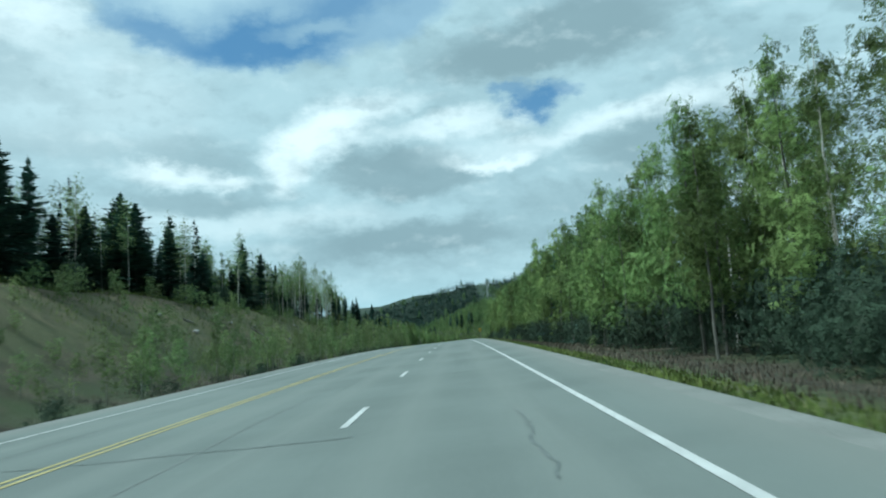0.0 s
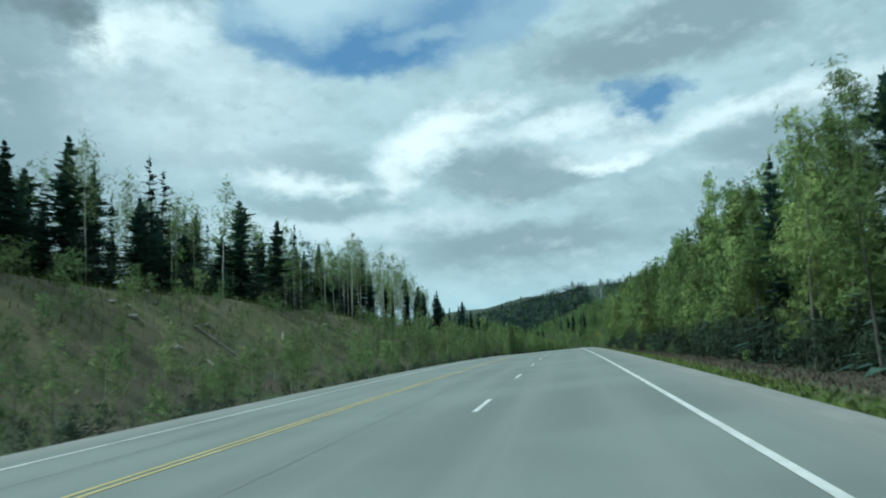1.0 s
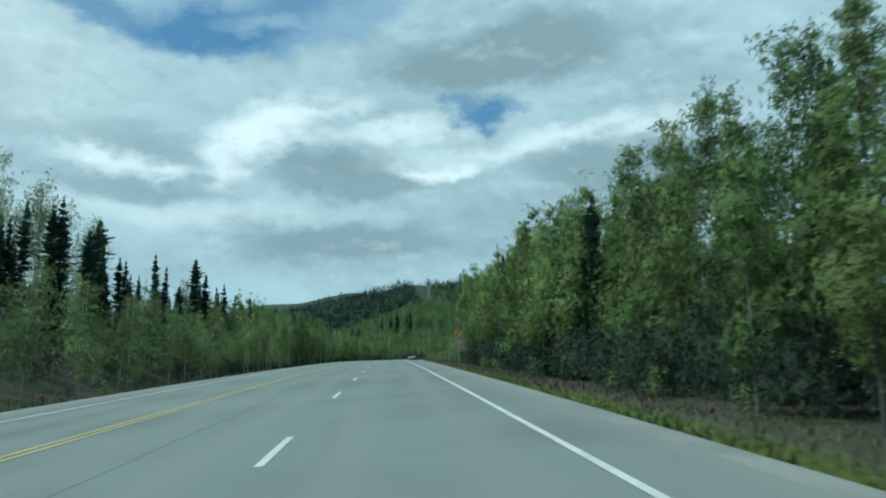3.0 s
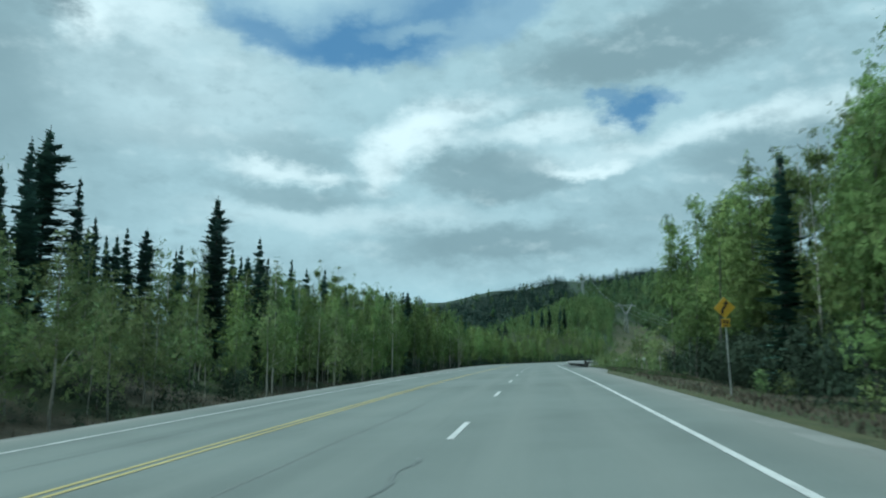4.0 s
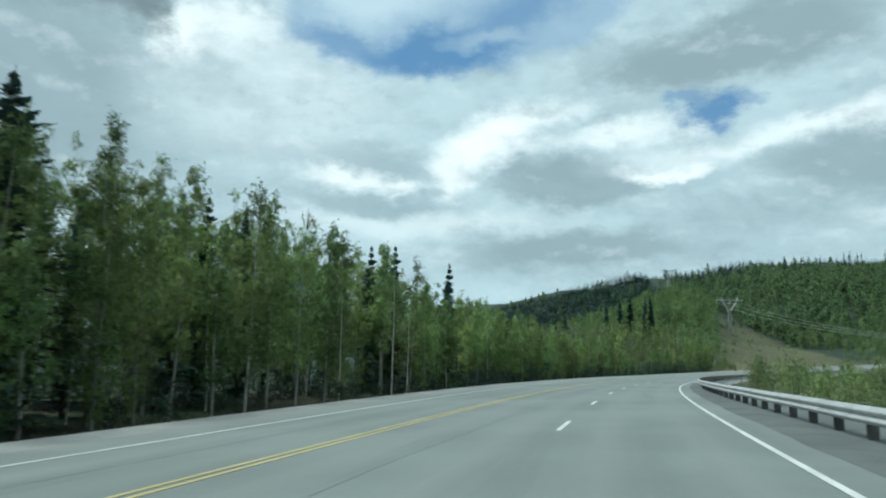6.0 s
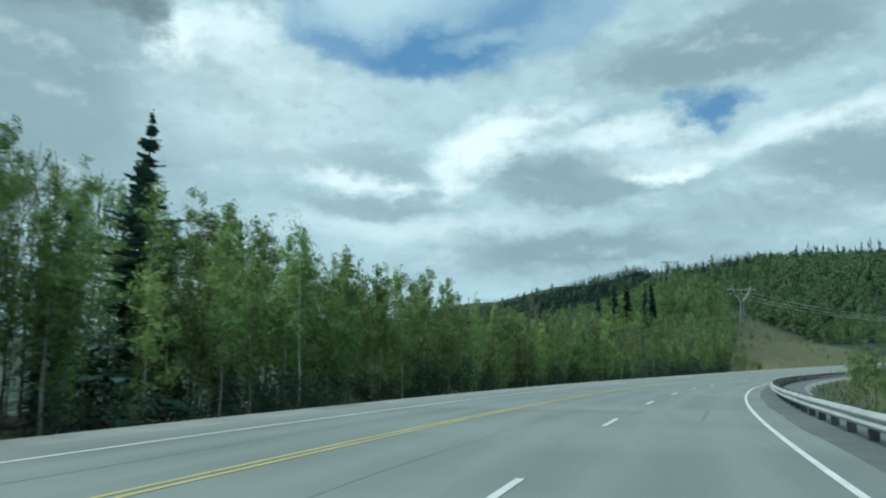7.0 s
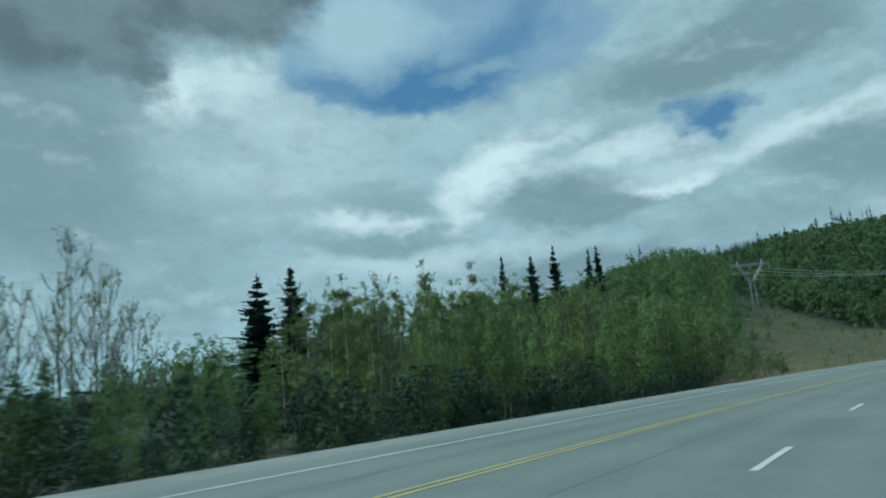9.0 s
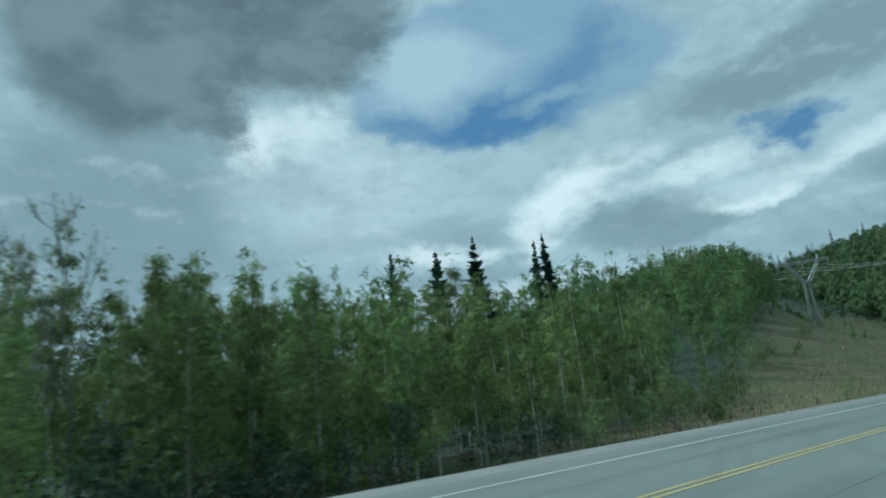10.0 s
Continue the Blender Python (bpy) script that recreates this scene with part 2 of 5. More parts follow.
# both brush colours are darkened to paint in the shade under the trees
BRUSH_GREEN = material("shaded_willow_brush", [(0.036, 0.060, 0.038), (0.050, 0.078, 0.047), (0.058, 0.078, 0.052)], 0.3, 0.85, 0.0, 9.0, 0.12, 0.15, facing=0.75)
BRUSH_SHADED = material("shaded_brush", [(0.034, 0.054, 0.036), (0.048, 0.070, 0.045), (0.056, 0.070, 0.050)], 0.3, 0.85, 0.0, 9.0, 0.12, 0.15, facing=0.75, gaps=20.0)
NEEDLE_FAR = material("distant_needle", [(0.022, 0.050, 0.042), (0.034, 0.066, 0.052), (0.044, 0.076, 0.060)], 0.2, 0.7, 0.0, 5.0, 0.2, 0.1, facing=0.5)
NEEDLE = material("spruce_needle", [(0.042, 0.084, 0.066), (0.058, 0.104, 0.080), (0.070, 0.115, 0.090)], 0.4, 0.7, 0.0, 9.0, 0.25, 0.1, each=0.25, facing=0.6)
BARK = material("birch_bark", [(0.36, 0.34, 0.30), (0.50, 0.48, 0.43), (0.10, 0.09, 0.08)], 1.4, 0.85, 0.4, 8.0, each=0.2)
BARK_GREY = material("grey_birch_bark", [(0.20, 0.195, 0.165), (0.30, 0.29, 0.25), (0.09, 0.085, 0.075)], 1.4, 0.9, 0.4, 8.0, each=0.3)
# birch bark darkened in colour for shaded trunks and trunks against the sky
BARK_SHADED = material("shaded_birch_bark", [(0.085, 0.082, 0.07), (0.13, 0.125, 0.108), (0.055, 0.052, 0.046)], 1.4, 0.9, 0.4, 8.0, each=0.3)
BARK_DARK = material("spruce_bark", [(0.07, 0.055, 0.045), (0.11, 0.09, 0.075), (0.14, 0.125, 0.11)], 2.0, 0.95, 0.5, 8.0, each=0.2)
GRAVEL = material("shoulder_gravel", [(0.20, 0.206, 0.193), (0.255, 0.258, 0.242), (0.15, 0.151, 0.142)], 0.8, 0.95, 0.35, 30.0)
DARK_GRAVEL = material("darker_gravel", [(0.080, 0.088, 0.085), (0.112, 0.121, 0.116), (0.135, 0.142, 0.137)], 0.7, 0.95, 0.35, 30.0)
WHITE_PAINT = material("white_road_paint", [(0.50, 0.50, 0.49), (0.60, 0.60, 0.59), (0.36, 0.36, 0.35)], 1.2, 0.7, 0.2, 14.0)
YELLOW_PAINT = material("yellow_road_paint", [(0.40, 0.33, 0.13), (0.48, 0.40, 0.16), (0.30, 0.28, 0.18)], 1.2, 0.7, 0.2, 14.0)
TAR = material("crack_sealant", [(0.115, 0.130, 0.124), (0.150, 0.166, 0.158), (0.18, 0.196, 0.188)], 1.0, 0.7, 0.2, 10.0)
SEAM = material("old_seam_filler", [(0.150, 0.163, 0.155), (0.178, 0.192, 0.183), (0.20, 0.212, 0.203)], 0.4, 0.85, 0.2, 20.0)
GRASS = material("verge_grass", [(0.09, 0.125, 0.03), (0.13, 0.165, 0.045), (0.17, 0.17, 0.08)], 0.5, 0.8, 0.0, 8.0, 0.35, 0.2)
OCHRE_GRASS = material("bleached_grass", [(0.20, 0.165, 0.095), (0.27, 0.225, 0.135), (0.16, 0.15, 0.075)], 0.5, 0.9, 0.0, 8.0, 0.3, 0.15)
BEND_GRASS = material("bend_grass", [(0.055, 0.088, 0.036), (0.078, 0.115, 0.048), (0.098, 0.112, 0.062)], 0.5, 0.85, 0.0, 8.0, 0.35, 0.2)
DRY_GRASS = material("dry_grass", [(0.085, 0.072, 0.055), (0.125, 0.105, 0.08), (0.075, 0.072, 0.045)], 0.5, 0.9, 0.0, 8.0, 0.35, 0.15)
STEEL = material("galvanised_steel", [(0.40, 0.41, 0.41), (0.50, 0.51, 0.51), (0.33, 0.33, 0.33)], 1.5, 0.5, 0.1, 8.0, metal=0.35)
POST_WOOD = material("treated_post_wood", [(0.075, 0.075, 0.068), (0.12, 0.118, 0.105), (0.05, 0.05, 0.046)], 3.0, 0.9, 0.4, 8.0, each=0.25)
SIGN_YELLOW = material("sign_yellow", [(0.62, 0.36, 0.03), (0.66, 0.40, 0.035), (0.58, 0.33, 0.03)], 3.0, 0.45, 0.0, 6.0)
SIGN_BLACK = material("sign_black", [(0.012, 0.012, 0.012), (0.018, 0.018, 0.018), (0.02, 0.02, 0.02)], 3.0, 0.5, 0.0, 6.0)
ROCK = material("grey_rock", [(0.26, 0.25, 0.23), (0.36, 0.35, 0.33), (0.20, 0.19, 0.18)], 2.0, 0.9, 0.6, 8.0, each=0.25)
DEAD_WOOD = material("weathered_dead_wood", [(0.27, 0.25, 0.22), (0.38, 0.36, 0.32), (0.20, 0.18, 0.16)], 3.0, 0.9, 0.4, 8.0, each=0.2)
CABLE = material("aluminium_cable", [(0.45, 0.46, 0.46), (0.5, 0.51, 0.51), (0.42, 0.43, 0.43)], 3.0, 0.5, 0.0, 6.0, metal=0.6)


def ground_material():
    """Forest floor, brown cut slope and valley grass: the patches follow noise and the marks painted on the ground's own points."""
    m = bpy.data.materials.new("ground_cover")
    m.use_nodes = True
    n = Nodes(m.node_tree)
    place = n.add("ShaderNodeNewGeometry").outputs["Position"]
    marks = n.add("ShaderNodeVertexColor")
    marks.layer_name = "cover"
    kinds = n.add("ShaderNodeSeparateColor", {0: marks.outputs[0]}).outputs
    coarse, mid, grain = n.noise(place, 0.12), n.noise(place, 0.9), n.noise(place, 9.0, 6.0, 0.65)
    litter = n.mix(n.ramp(mid, 0.35, 0.65), (0.055, 0.05, 0.032, 1), (0.09, 0.075, 0.05, 1))
    litter = n.mix(n.ramp(coarse, 0.42, 0.60), litter, (0.05, 0.07, 0.025, 1))
    earth = n.mix(n.ramp(mid, 0.38, 0.62), (0.125, 0.09, 0.062, 1), (0.19, 0.14, 0.095, 1))
    earth = n.mix(n.ramp(coarse, 0.46, 0.58), earth, (0.13, 0.125, 0.06, 1))
    green = n.mix(n.ramp(mid, 0.38, 0.62), (0.075, 0.105, 0.03, 1), (0.13, 0.15, 0.05, 1))
    green = n.mix(n.ramp(coarse, 0.5, 0.64), green, (0.125, 0.105, 0.065, 1))
    col = n.mix(kinds[0], litter, earth)
    col = n.mix(kinds[1], col, green)
    # dark green painted on the ground in place of a wood's canopy
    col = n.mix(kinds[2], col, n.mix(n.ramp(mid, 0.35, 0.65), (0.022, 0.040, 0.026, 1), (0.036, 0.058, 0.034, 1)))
    col = n.mix(n.ramp(grain, 0.4, 0.75, 0.0, 0.55), col, n.mix(1.0, col, (0.45, 0.45, 0.45, 1), "MULTIPLY"))
    bump = n.add("ShaderNodeBump", {"Strength": 0.8, "Distance": 0.12, "Height": grain}).outputs[0]
    skin = n.add("ShaderNodeBsdfPrincipled", {"Base Color": col, "Roughness": 0.95, "Normal": bump})
    n.add("ShaderNodeOutputMaterial", {0: skin.outputs[0]})
    return m




def asphalt_material():
    """Worn asphalt: paler where wheels run, darker along the lanes' middles, with blotches, streaks along the road and grit."""
    m = bpy.data.materials.new("worn_asphalt")
    m.use_nodes = True
    n = Nodes(m.node_tree)
    place = n.add("ShaderNodeNewGeometry").outputs["Position"]
    marks = n.add("ShaderNodeVertexColor")
    marks.layer_name = "across"
    wear, side, _ = n.add("ShaderNodeSeparateColor", {0: marks.outputs[0]}).outputs
    long = n.add("ShaderNodeVectorMath", {0: place, 1: (1.6, 0.07, 1.0)})
    long.operation = "MULTIPLY"
    streak, blotch, grit = n.noise(long.outputs[0], 1.0, 5.0), n.noise(place, 0.17, 5.0), n.noise(place, 24.0, 6.0, 0.7)
    col = n.mix(n.ramp(blotch, 0.36, 0.64), (0.148, 0.167, 0.157, 1), (0.186, 0.208, 0.195, 1))
    col = n.mix(n.math("MULTIPLY", wear, n.ramp(streak, 0.3, 0.7, 0.35, 1.0)), col, (0.200, 0.218, 0.203, 1))
    col = n.mix(n.ramp(streak, 0.52, 0.72, 0.0, 0.35), col, (0.125, 0.142, 0.136, 1))
    col = n.mix(n.math("MULTIPLY", side, 0.7), col, (0.215, 0.222, 0.205, 1))
    col = n.mix(n.ramp(grit, 0.52, 0.75, 0.0, 0.6), col, (0.225, 0.243, 0.232, 1))
    bump = n.add("ShaderNodeBump", {"Strength": 0.25, "Distance": 0.02, "Height": grit}).outputs[0]
    skin = n.add("ShaderNodeBsdfPrincipled", {"Base Color": col, "Roughness": 0.88, "Normal": bump, "Specular IOR Level": 0.35})
    n.add("ShaderNodeOutputMaterial", {0: skin.outputs[0]})
    return m


ASPHALT = asphalt_material()
GROUND = ground_material()

# ---------------------------------------------------------------- the plan of the road
# s runs along the white edge line beside the driven lane, o to its right hand
S = np.arange(-60.0, 721.0, 1.0)
BEND = np.interp(S, np.arange(-20, 620, 35.0), [0.215, 0.062, -0.056, 0.017, 0.050, -0.016, -0.088, 0.425, 1.986, 3.074, 3.065, 2.860, 2.612, 2.370, 2.135, 1.911, 1.697, 1.493, 1.293]) * 1e-3
GRADE = np.interp(S, np.arange(-20, 640, 60.0), [1.688, 0.876, -0.167, -1.070, -2.125, -2.268, -1.495, -0.059, 1.116, 2.140, 3.109]) * 1e-2
BANK = np.interp(S, np.arange(-20, 640, 60.0), [-5.471, -5.510, -5.170, -5.603, -5.336, -1.921, 0.040, 2.847, 4.694, 5.793, 6.628]) * 1e-2


def summed(rate):
    total = np.concatenate([[0], np.cumsum((rate[1:] + rate[:-1]) / 2)])
    return total - total[60]


HEAD = summed(BEND)
AXIS_X, AXIS_Y, AXIS_Z = summed(np.sin(HEAD)), summed(np.cos(HEAD)), summed(GRADE)
LANE, DASH_PITCH, DASH_START = 3.15, 10.144, 11.021
YELLOW_O, LEFT_O = -6.536, -9.761
EDGE_R, EDGE_L = 1.08, -11.1


def on_road(s, o, up=0.0):
    """World points on the road's banked plane."""
    h = np.interp(s, S, HEAD)
    return np.stack(np.broadcast_arrays(np.interp(s, S, AXIS_X) + o * np.cos(h), np.interp(s, S, AXIS_Y) - o * np.sin(h),
                                        np.interp(s, S, AXIS_Z) - o * np.interp(s, S, BANK) + up), -1)


def road_place(x, y):
    """s and o of points of the plan."""
    x, y = np.asarray(x, float).ravel(), np.asarray(y, float).ravel()
    s, o = np.empty(len(x)), np.empty(len(x))
    for i in range(0, len(x), 4000):
        j = slice(i, i + 4000)
        k = ((x[j, None] - AXIS_X) ** 2 + (y[j, None] - AXIS_Y) ** 2).argmin(1)
        dx, dy = x[j] - AXIS_X[k], y[j] - AXIS_Y[k]
        s[j] = S[k] + dx * np.sin(HEAD[k]) + dy * np.cos(HEAD[k])
        o[j] = dx * np.cos(HEAD[k]) - dy * np.sin(HEAD[k])
        far = np.abs(o[j]) < np.hypot(dx, dy) * 0.7
        o[j] = np.where(far, np.sign(o[j] + 1e-9) * np.hypot(dx, dy), o[j])
    return s, o


def step(v, a, b):
    q = np.clip((v - a) / (b - a), 0, 1)
    return q * q * (3 - 2 * q)


def bumps(x, y, size, seed):
    """Smooth rolling of the ground, about -1 to 1."""
    a = np.sin(x / size * 1.7 + seed) * np.cos(y / size * 1.3 + 2 * seed) + 0.6 * np.sin((x + y) / size * 2.9 + 3 * seed) * np.cos((x - y) / size * 2.3)
    return a / 1.6


PYLON = np.array([44.3, 549.0])
PYLON_FAR = np.array([32.0, 712.0])


def line_clearing(y):
    """The cleared strip under the power line: its two edges in x."""
    return np.interp(y, [400, 420, 470, 548, 624, 712, 900], [17, 21.5, 29.5, 37, 35, 24.5, 21]), np.interp(y, [400, 440, 515, 550, 570, 600, 712, 900], [110, 95, 72, 64, 60, 53, 36, 36])


def hill(x, y):
    """The wooded hill behind the bend, with a birch knoll in front and a ridge that falls off to one side."""
    start = 432 + np.clip(18 - x, 0, 500) * 0.9
    rise = np.interp(y - start, [0, 60, 90, 117, 200, 270, 400, 520, 900, 3000], [0, 3, 4, 5.5, 23, 36, 57.5, 53, 36, 32])
    rise = rise - 0.076 * np.clip(24 - x, 0, 300) * step(y, 560, 760)
    knoll = 15.5 * np.exp(-((x - 26) / np.where(x < 26, 38.0, 16.5)) ** 2 - ((y - 550) / np.where(y < 550, 70.0, 38.0)) ** 2)
    return np.maximum(rise, 0) + knoll + step(x, 52, 95) * (12 * step(y, 530, 620) - 6 * step(y, 630, 760))


def ground_z(x, y):
    x, y = np.asarray(x, float).ravel(), np.asarray(y, float).ravel()
    s, o = road_place(x, y)
    sc = np.clip(s, -60, 720)
    zr = np.interp(sc, S, AXIS_Z)
    tilt = np.interp(sc, S, BANK)
    z = zr - np.clip(o, EDGE_L - 0.6, EDGE_R + 0.4) * tilt
    inside = (o > EDGE_L - 0.6) & (o < EDGE_R + 0.4)
    r, l = np.clip(o - EDGE_R - 0.4, 0, None), np.clip(EDGE_L - 0.6 - o, 0, None)
    valley = step(s, 200, 235)
    level = step(s, 182, 200) * (1 - step(s, 222, 236))
    r = np.clip(r - 1.1 * valley - 3.6 * level, 0, None)
    z = z - 0.06 - np.minimum(r * (0.13 + 0.11 * valley), 0.75 + valley * 0.9) - np.minimum(l * 0.24, 0.75)
    z = z + step(o, 8, 60) * (1 - valley) * 3.0
    bank = np.interp(s, [-60, 70, 140, 170, 195, 220], [7.2, 7.0, 6.6, 5.2, 2.4, 0.0])
    z = z + bank * step(-o, 15.5, 30) + step(-o, 30, 160) * bank * 0.5
    drop = step(s, 262, 300) * (1 - step(s, 372, 402))
    z = z - drop * np.clip(-o - 26, 0, 60) * 0.16
    z = z + hill(x, y) * step(-o, 14, 46)
    rough = step(np.abs(o + 5), 9, 26)
    z = z + rough * (0.28 * bumps(x, y, 6.0, 1.0) + 0.5 * bumps(x, y, 23.0, 2.0))
    far = step(np.hypot(x, y - 300), 900, 2500)
    z = z * (1 - far) + far * (-20 + 25 * bumps(x, y, 420.0, 5.0))
    return np.where(inside, z - 0.30, z)


# ---------------------------------------------------------------- mesh helpers


def quads_mesh(name, q, mat):
    """A mesh of loose quads: q is n x 4 x 3."""
    q = np.asarray(q, np.float32)
    me = bpy.data.meshes.new(name)
    k = len(q)
    me.vertices.add(k * 4)
    me.vertices.foreach_set("co", q.ravel())
    me.loops.add(k * 4)
    me.loops.foreach_set("vertex_index", np.arange(k * 4, dtype=np.int32))
    me.polygons.add(k)
    me.polygons.foreach_set("loop_start", np.arange(0, k * 4, 4, dtype=np.int32))
    me.update(calc_edges=True)
    me.materials.append(mat)
    return me


def tris_mesh(name, q, mat):
    """A mesh of loose triangles: q is n x 3 x 3."""
    q = np.asarray(q, np.float32)
    me = bpy.data.meshes.new(name)
    k = len(q)
    me.vertices.add(k * 3)
    me.vertices.foreach_set("co", q.ravel())
    me.loops.add(k * 3)
    me.loops.foreach_set("vertex_index", np.arange(k * 3, dtype=np.int32))
    me.polygons.add(k)
    me.polygons.foreach_set("loop_start", np.arange(0, k * 3, 3, dtype=np.int32))
    me.update(calc_edges=True)
    me.materials.append(mat)
    return me


def grid_mesh(name, p, mat, smooth=True):
    """A mesh from a grid of points: rows x columns x 3."""
    a, b = p.shape[:2]
    i = np.arange(a * b).reshape(a, b)
    f = np.stack([i[:-1, :-1], i[:-1, 1:], i[1:, 1:], i[1:, :-1]], -1).reshape(-1, 4)
    me = bpy.data.meshes.new(name)
    me.vertices.add(a * b)
    me.vertices.foreach_set("co", np.asarray(p, np.float32).ravel())
    me.loops.add(f.size)
    me.loops.foreach_set("vertex_index", f.ravel().astype(np.int32))
    me.polygons.add(len(f))
    me.polygons.foreach_set("loop_start", np.arange(0, f.size, 4, dtype=np.int32))
    if smooth:
        me.polygons.foreach_set("use_smooth", np.ones(len(f), bool))
    me.update(calc_edges=True)
    me.materials.append(mat)
    return me


def part(name, me, parent=None, label=""):
    ob = new(name, me)
    ob.parent = parent
    if label:
        ob["label"] = label
    return ob


def bm_mesh(name, bm, mat):
    me = bpy.data.meshes.new(name)
    bm.to_mesh(me)
    bm.free()
    me.materials.append(mat)
    return me


def joined_mesh(name, q, mat):
    """A mesh of quads whose touching corners are one."""
    p = np.asarray(q, float).reshape(-1, 3)
    _, first, back = np.unique(np.round(p, 4), axis=0, return_index=True, return_inverse=True)
    faces = []
    for f in back.reshape(-1, 4):
        f = [int(v) for i, v in enumerate(f) if v != f[i - 1]]
        if len(set(f)) == len(f) > 2:
            faces.append(f)
    me = bpy.data.meshes.new(name)
    me.from_pydata(p[first].tolist(), [], faces)
    me.update()
    me.materials.append(mat)
    return me


def box(bm, size, m=Matrix(), bevel=0.0):
    made = bmesh.ops.create_cube(bm, size=1.0, matrix=m @ Matrix.Diagonal((*size, 1)))
    if bevel:
        edges = list({e for v in made["verts"] for e in v.link_edges})
        bmesh.ops.bevel(bm, geom=edges, offset=bevel, segments=1, affect="EDGES")


def tube(points, radii, sides=6):
    """Quads of a tapered tube along points."""
    p, r = np.asarray(points, float), np.asarray(radii, float)
    d = np.gradient(p, axis=0)
    d /= np.linalg.norm(d, axis=1)[:, None] + 1e-9
    ref = np.where(np.abs(d[:, 2:3]) > 0.9, np.array([[1.0, 0, 0]]), np.array([[0, 0, 1.0]]))
    a = np.cross(d, ref)
    a /= np.linalg.norm(a, axis=1)[:, None] + 1e-9
    b = np.cross(d, a)
    w = np.linspace(0, 2 * math.pi, sides, endpoint=False)
    ring = p[:, None] + r[:, None, None] * (np.cos(w)[None, :, None] * a[:, None] + np.sin(w)[None, :, None] * b[:, None])
    nxt = np.roll(ring, -1, axis=1)
    return np.stack([ring[:-1], nxt[:-1], nxt[1:], ring[1:]], 2).reshape(-1, 4, 3)


def bar(a, b, r, sides=4):
    return tube([a, b], [r, r], sides)


# ---------------------------------------------------------------- ground and road


def stretched(lo, hi, pitch, reach):
    core = list(np.arange(lo, hi + 0.1, pitch))
    q, left, right = pitch, [], []
    while core[0] - sum(left) > -reach or not left:
        q *= 1.35
        left.append(q)
    q = pitch
    while core[-1] + sum(right) < reach:
        q *= 1.35
        right.append(q)
    return np.array(list(core[0] - np.cumsum(left))[::-1] + core + list(core[-1] + np.cumsum(right)))


def build_ground():
    gx, gy = stretched(-90, 190, 2.5, 4500), stretched(-40, 640, 2.5, 4500)
    x, y = np.meshgrid(gx, gy)
    z = ground_z(x, y).reshape(x.shape)
    me = grid_mesh("ground", np.stack([x, y, z], -1), GROUND)
    s, o = road_place(x, y)
    xf, yf = x.ravel(), y.ravel()
    slope = step(-o, 18, 25) * (1 - step(-o, 29, 32)) * step(150 - s, 0, 35)
    lo, hi = line_clearing(yf)
    cleared = step(xf, lo - 3, lo + 2) * (1 - step(xf, hi - 2, hi + 3)) * step(yf, 405, 425) * step(-o, 14, 18)
    earth = np.clip(np.maximum(slope * 0.85, cleared * (0.75 * (1 - step(yf, 425, 465)) + 0.25 * (1 - step(yf, 520, 600)))), 0, 1)
    green = np.clip(step(o, 1.4, 1.7) * (1 - step(o, 2.7, 3.5)) * (1 - 0.6 * step(s, 110, 170)) * (1 - step(s, 190, 220)) + step(o, 4.5, 9) * step(s, 200, 230) + (0.3 - 0.2 * step(yf, 520, 600)) * cleared + 0.15 * step(-o, 20, 60) * step(np.hypot(xf, yf - 300), 500, 900), 0, 1)
    green = np.clip(green + 0.45 * slope * step(-o, 14, 18) * (1 - step(-o, 25, 29)), 0, 1)
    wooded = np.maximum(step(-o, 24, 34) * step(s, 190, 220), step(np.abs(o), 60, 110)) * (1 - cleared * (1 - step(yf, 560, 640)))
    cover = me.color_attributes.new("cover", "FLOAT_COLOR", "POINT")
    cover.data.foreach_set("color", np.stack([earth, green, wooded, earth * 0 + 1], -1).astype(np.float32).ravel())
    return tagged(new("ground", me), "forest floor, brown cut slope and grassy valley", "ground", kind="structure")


def strip(name, s, o0, o1, up, mat, crown=2):
    """A flat band along the road from o0 to o1."""
    o = np.linspace(o0, o1, crown)
    return grid_mesh(name, np.stack([on_road(s, np.full(len(s), q), up) for q in o], 1), mat)


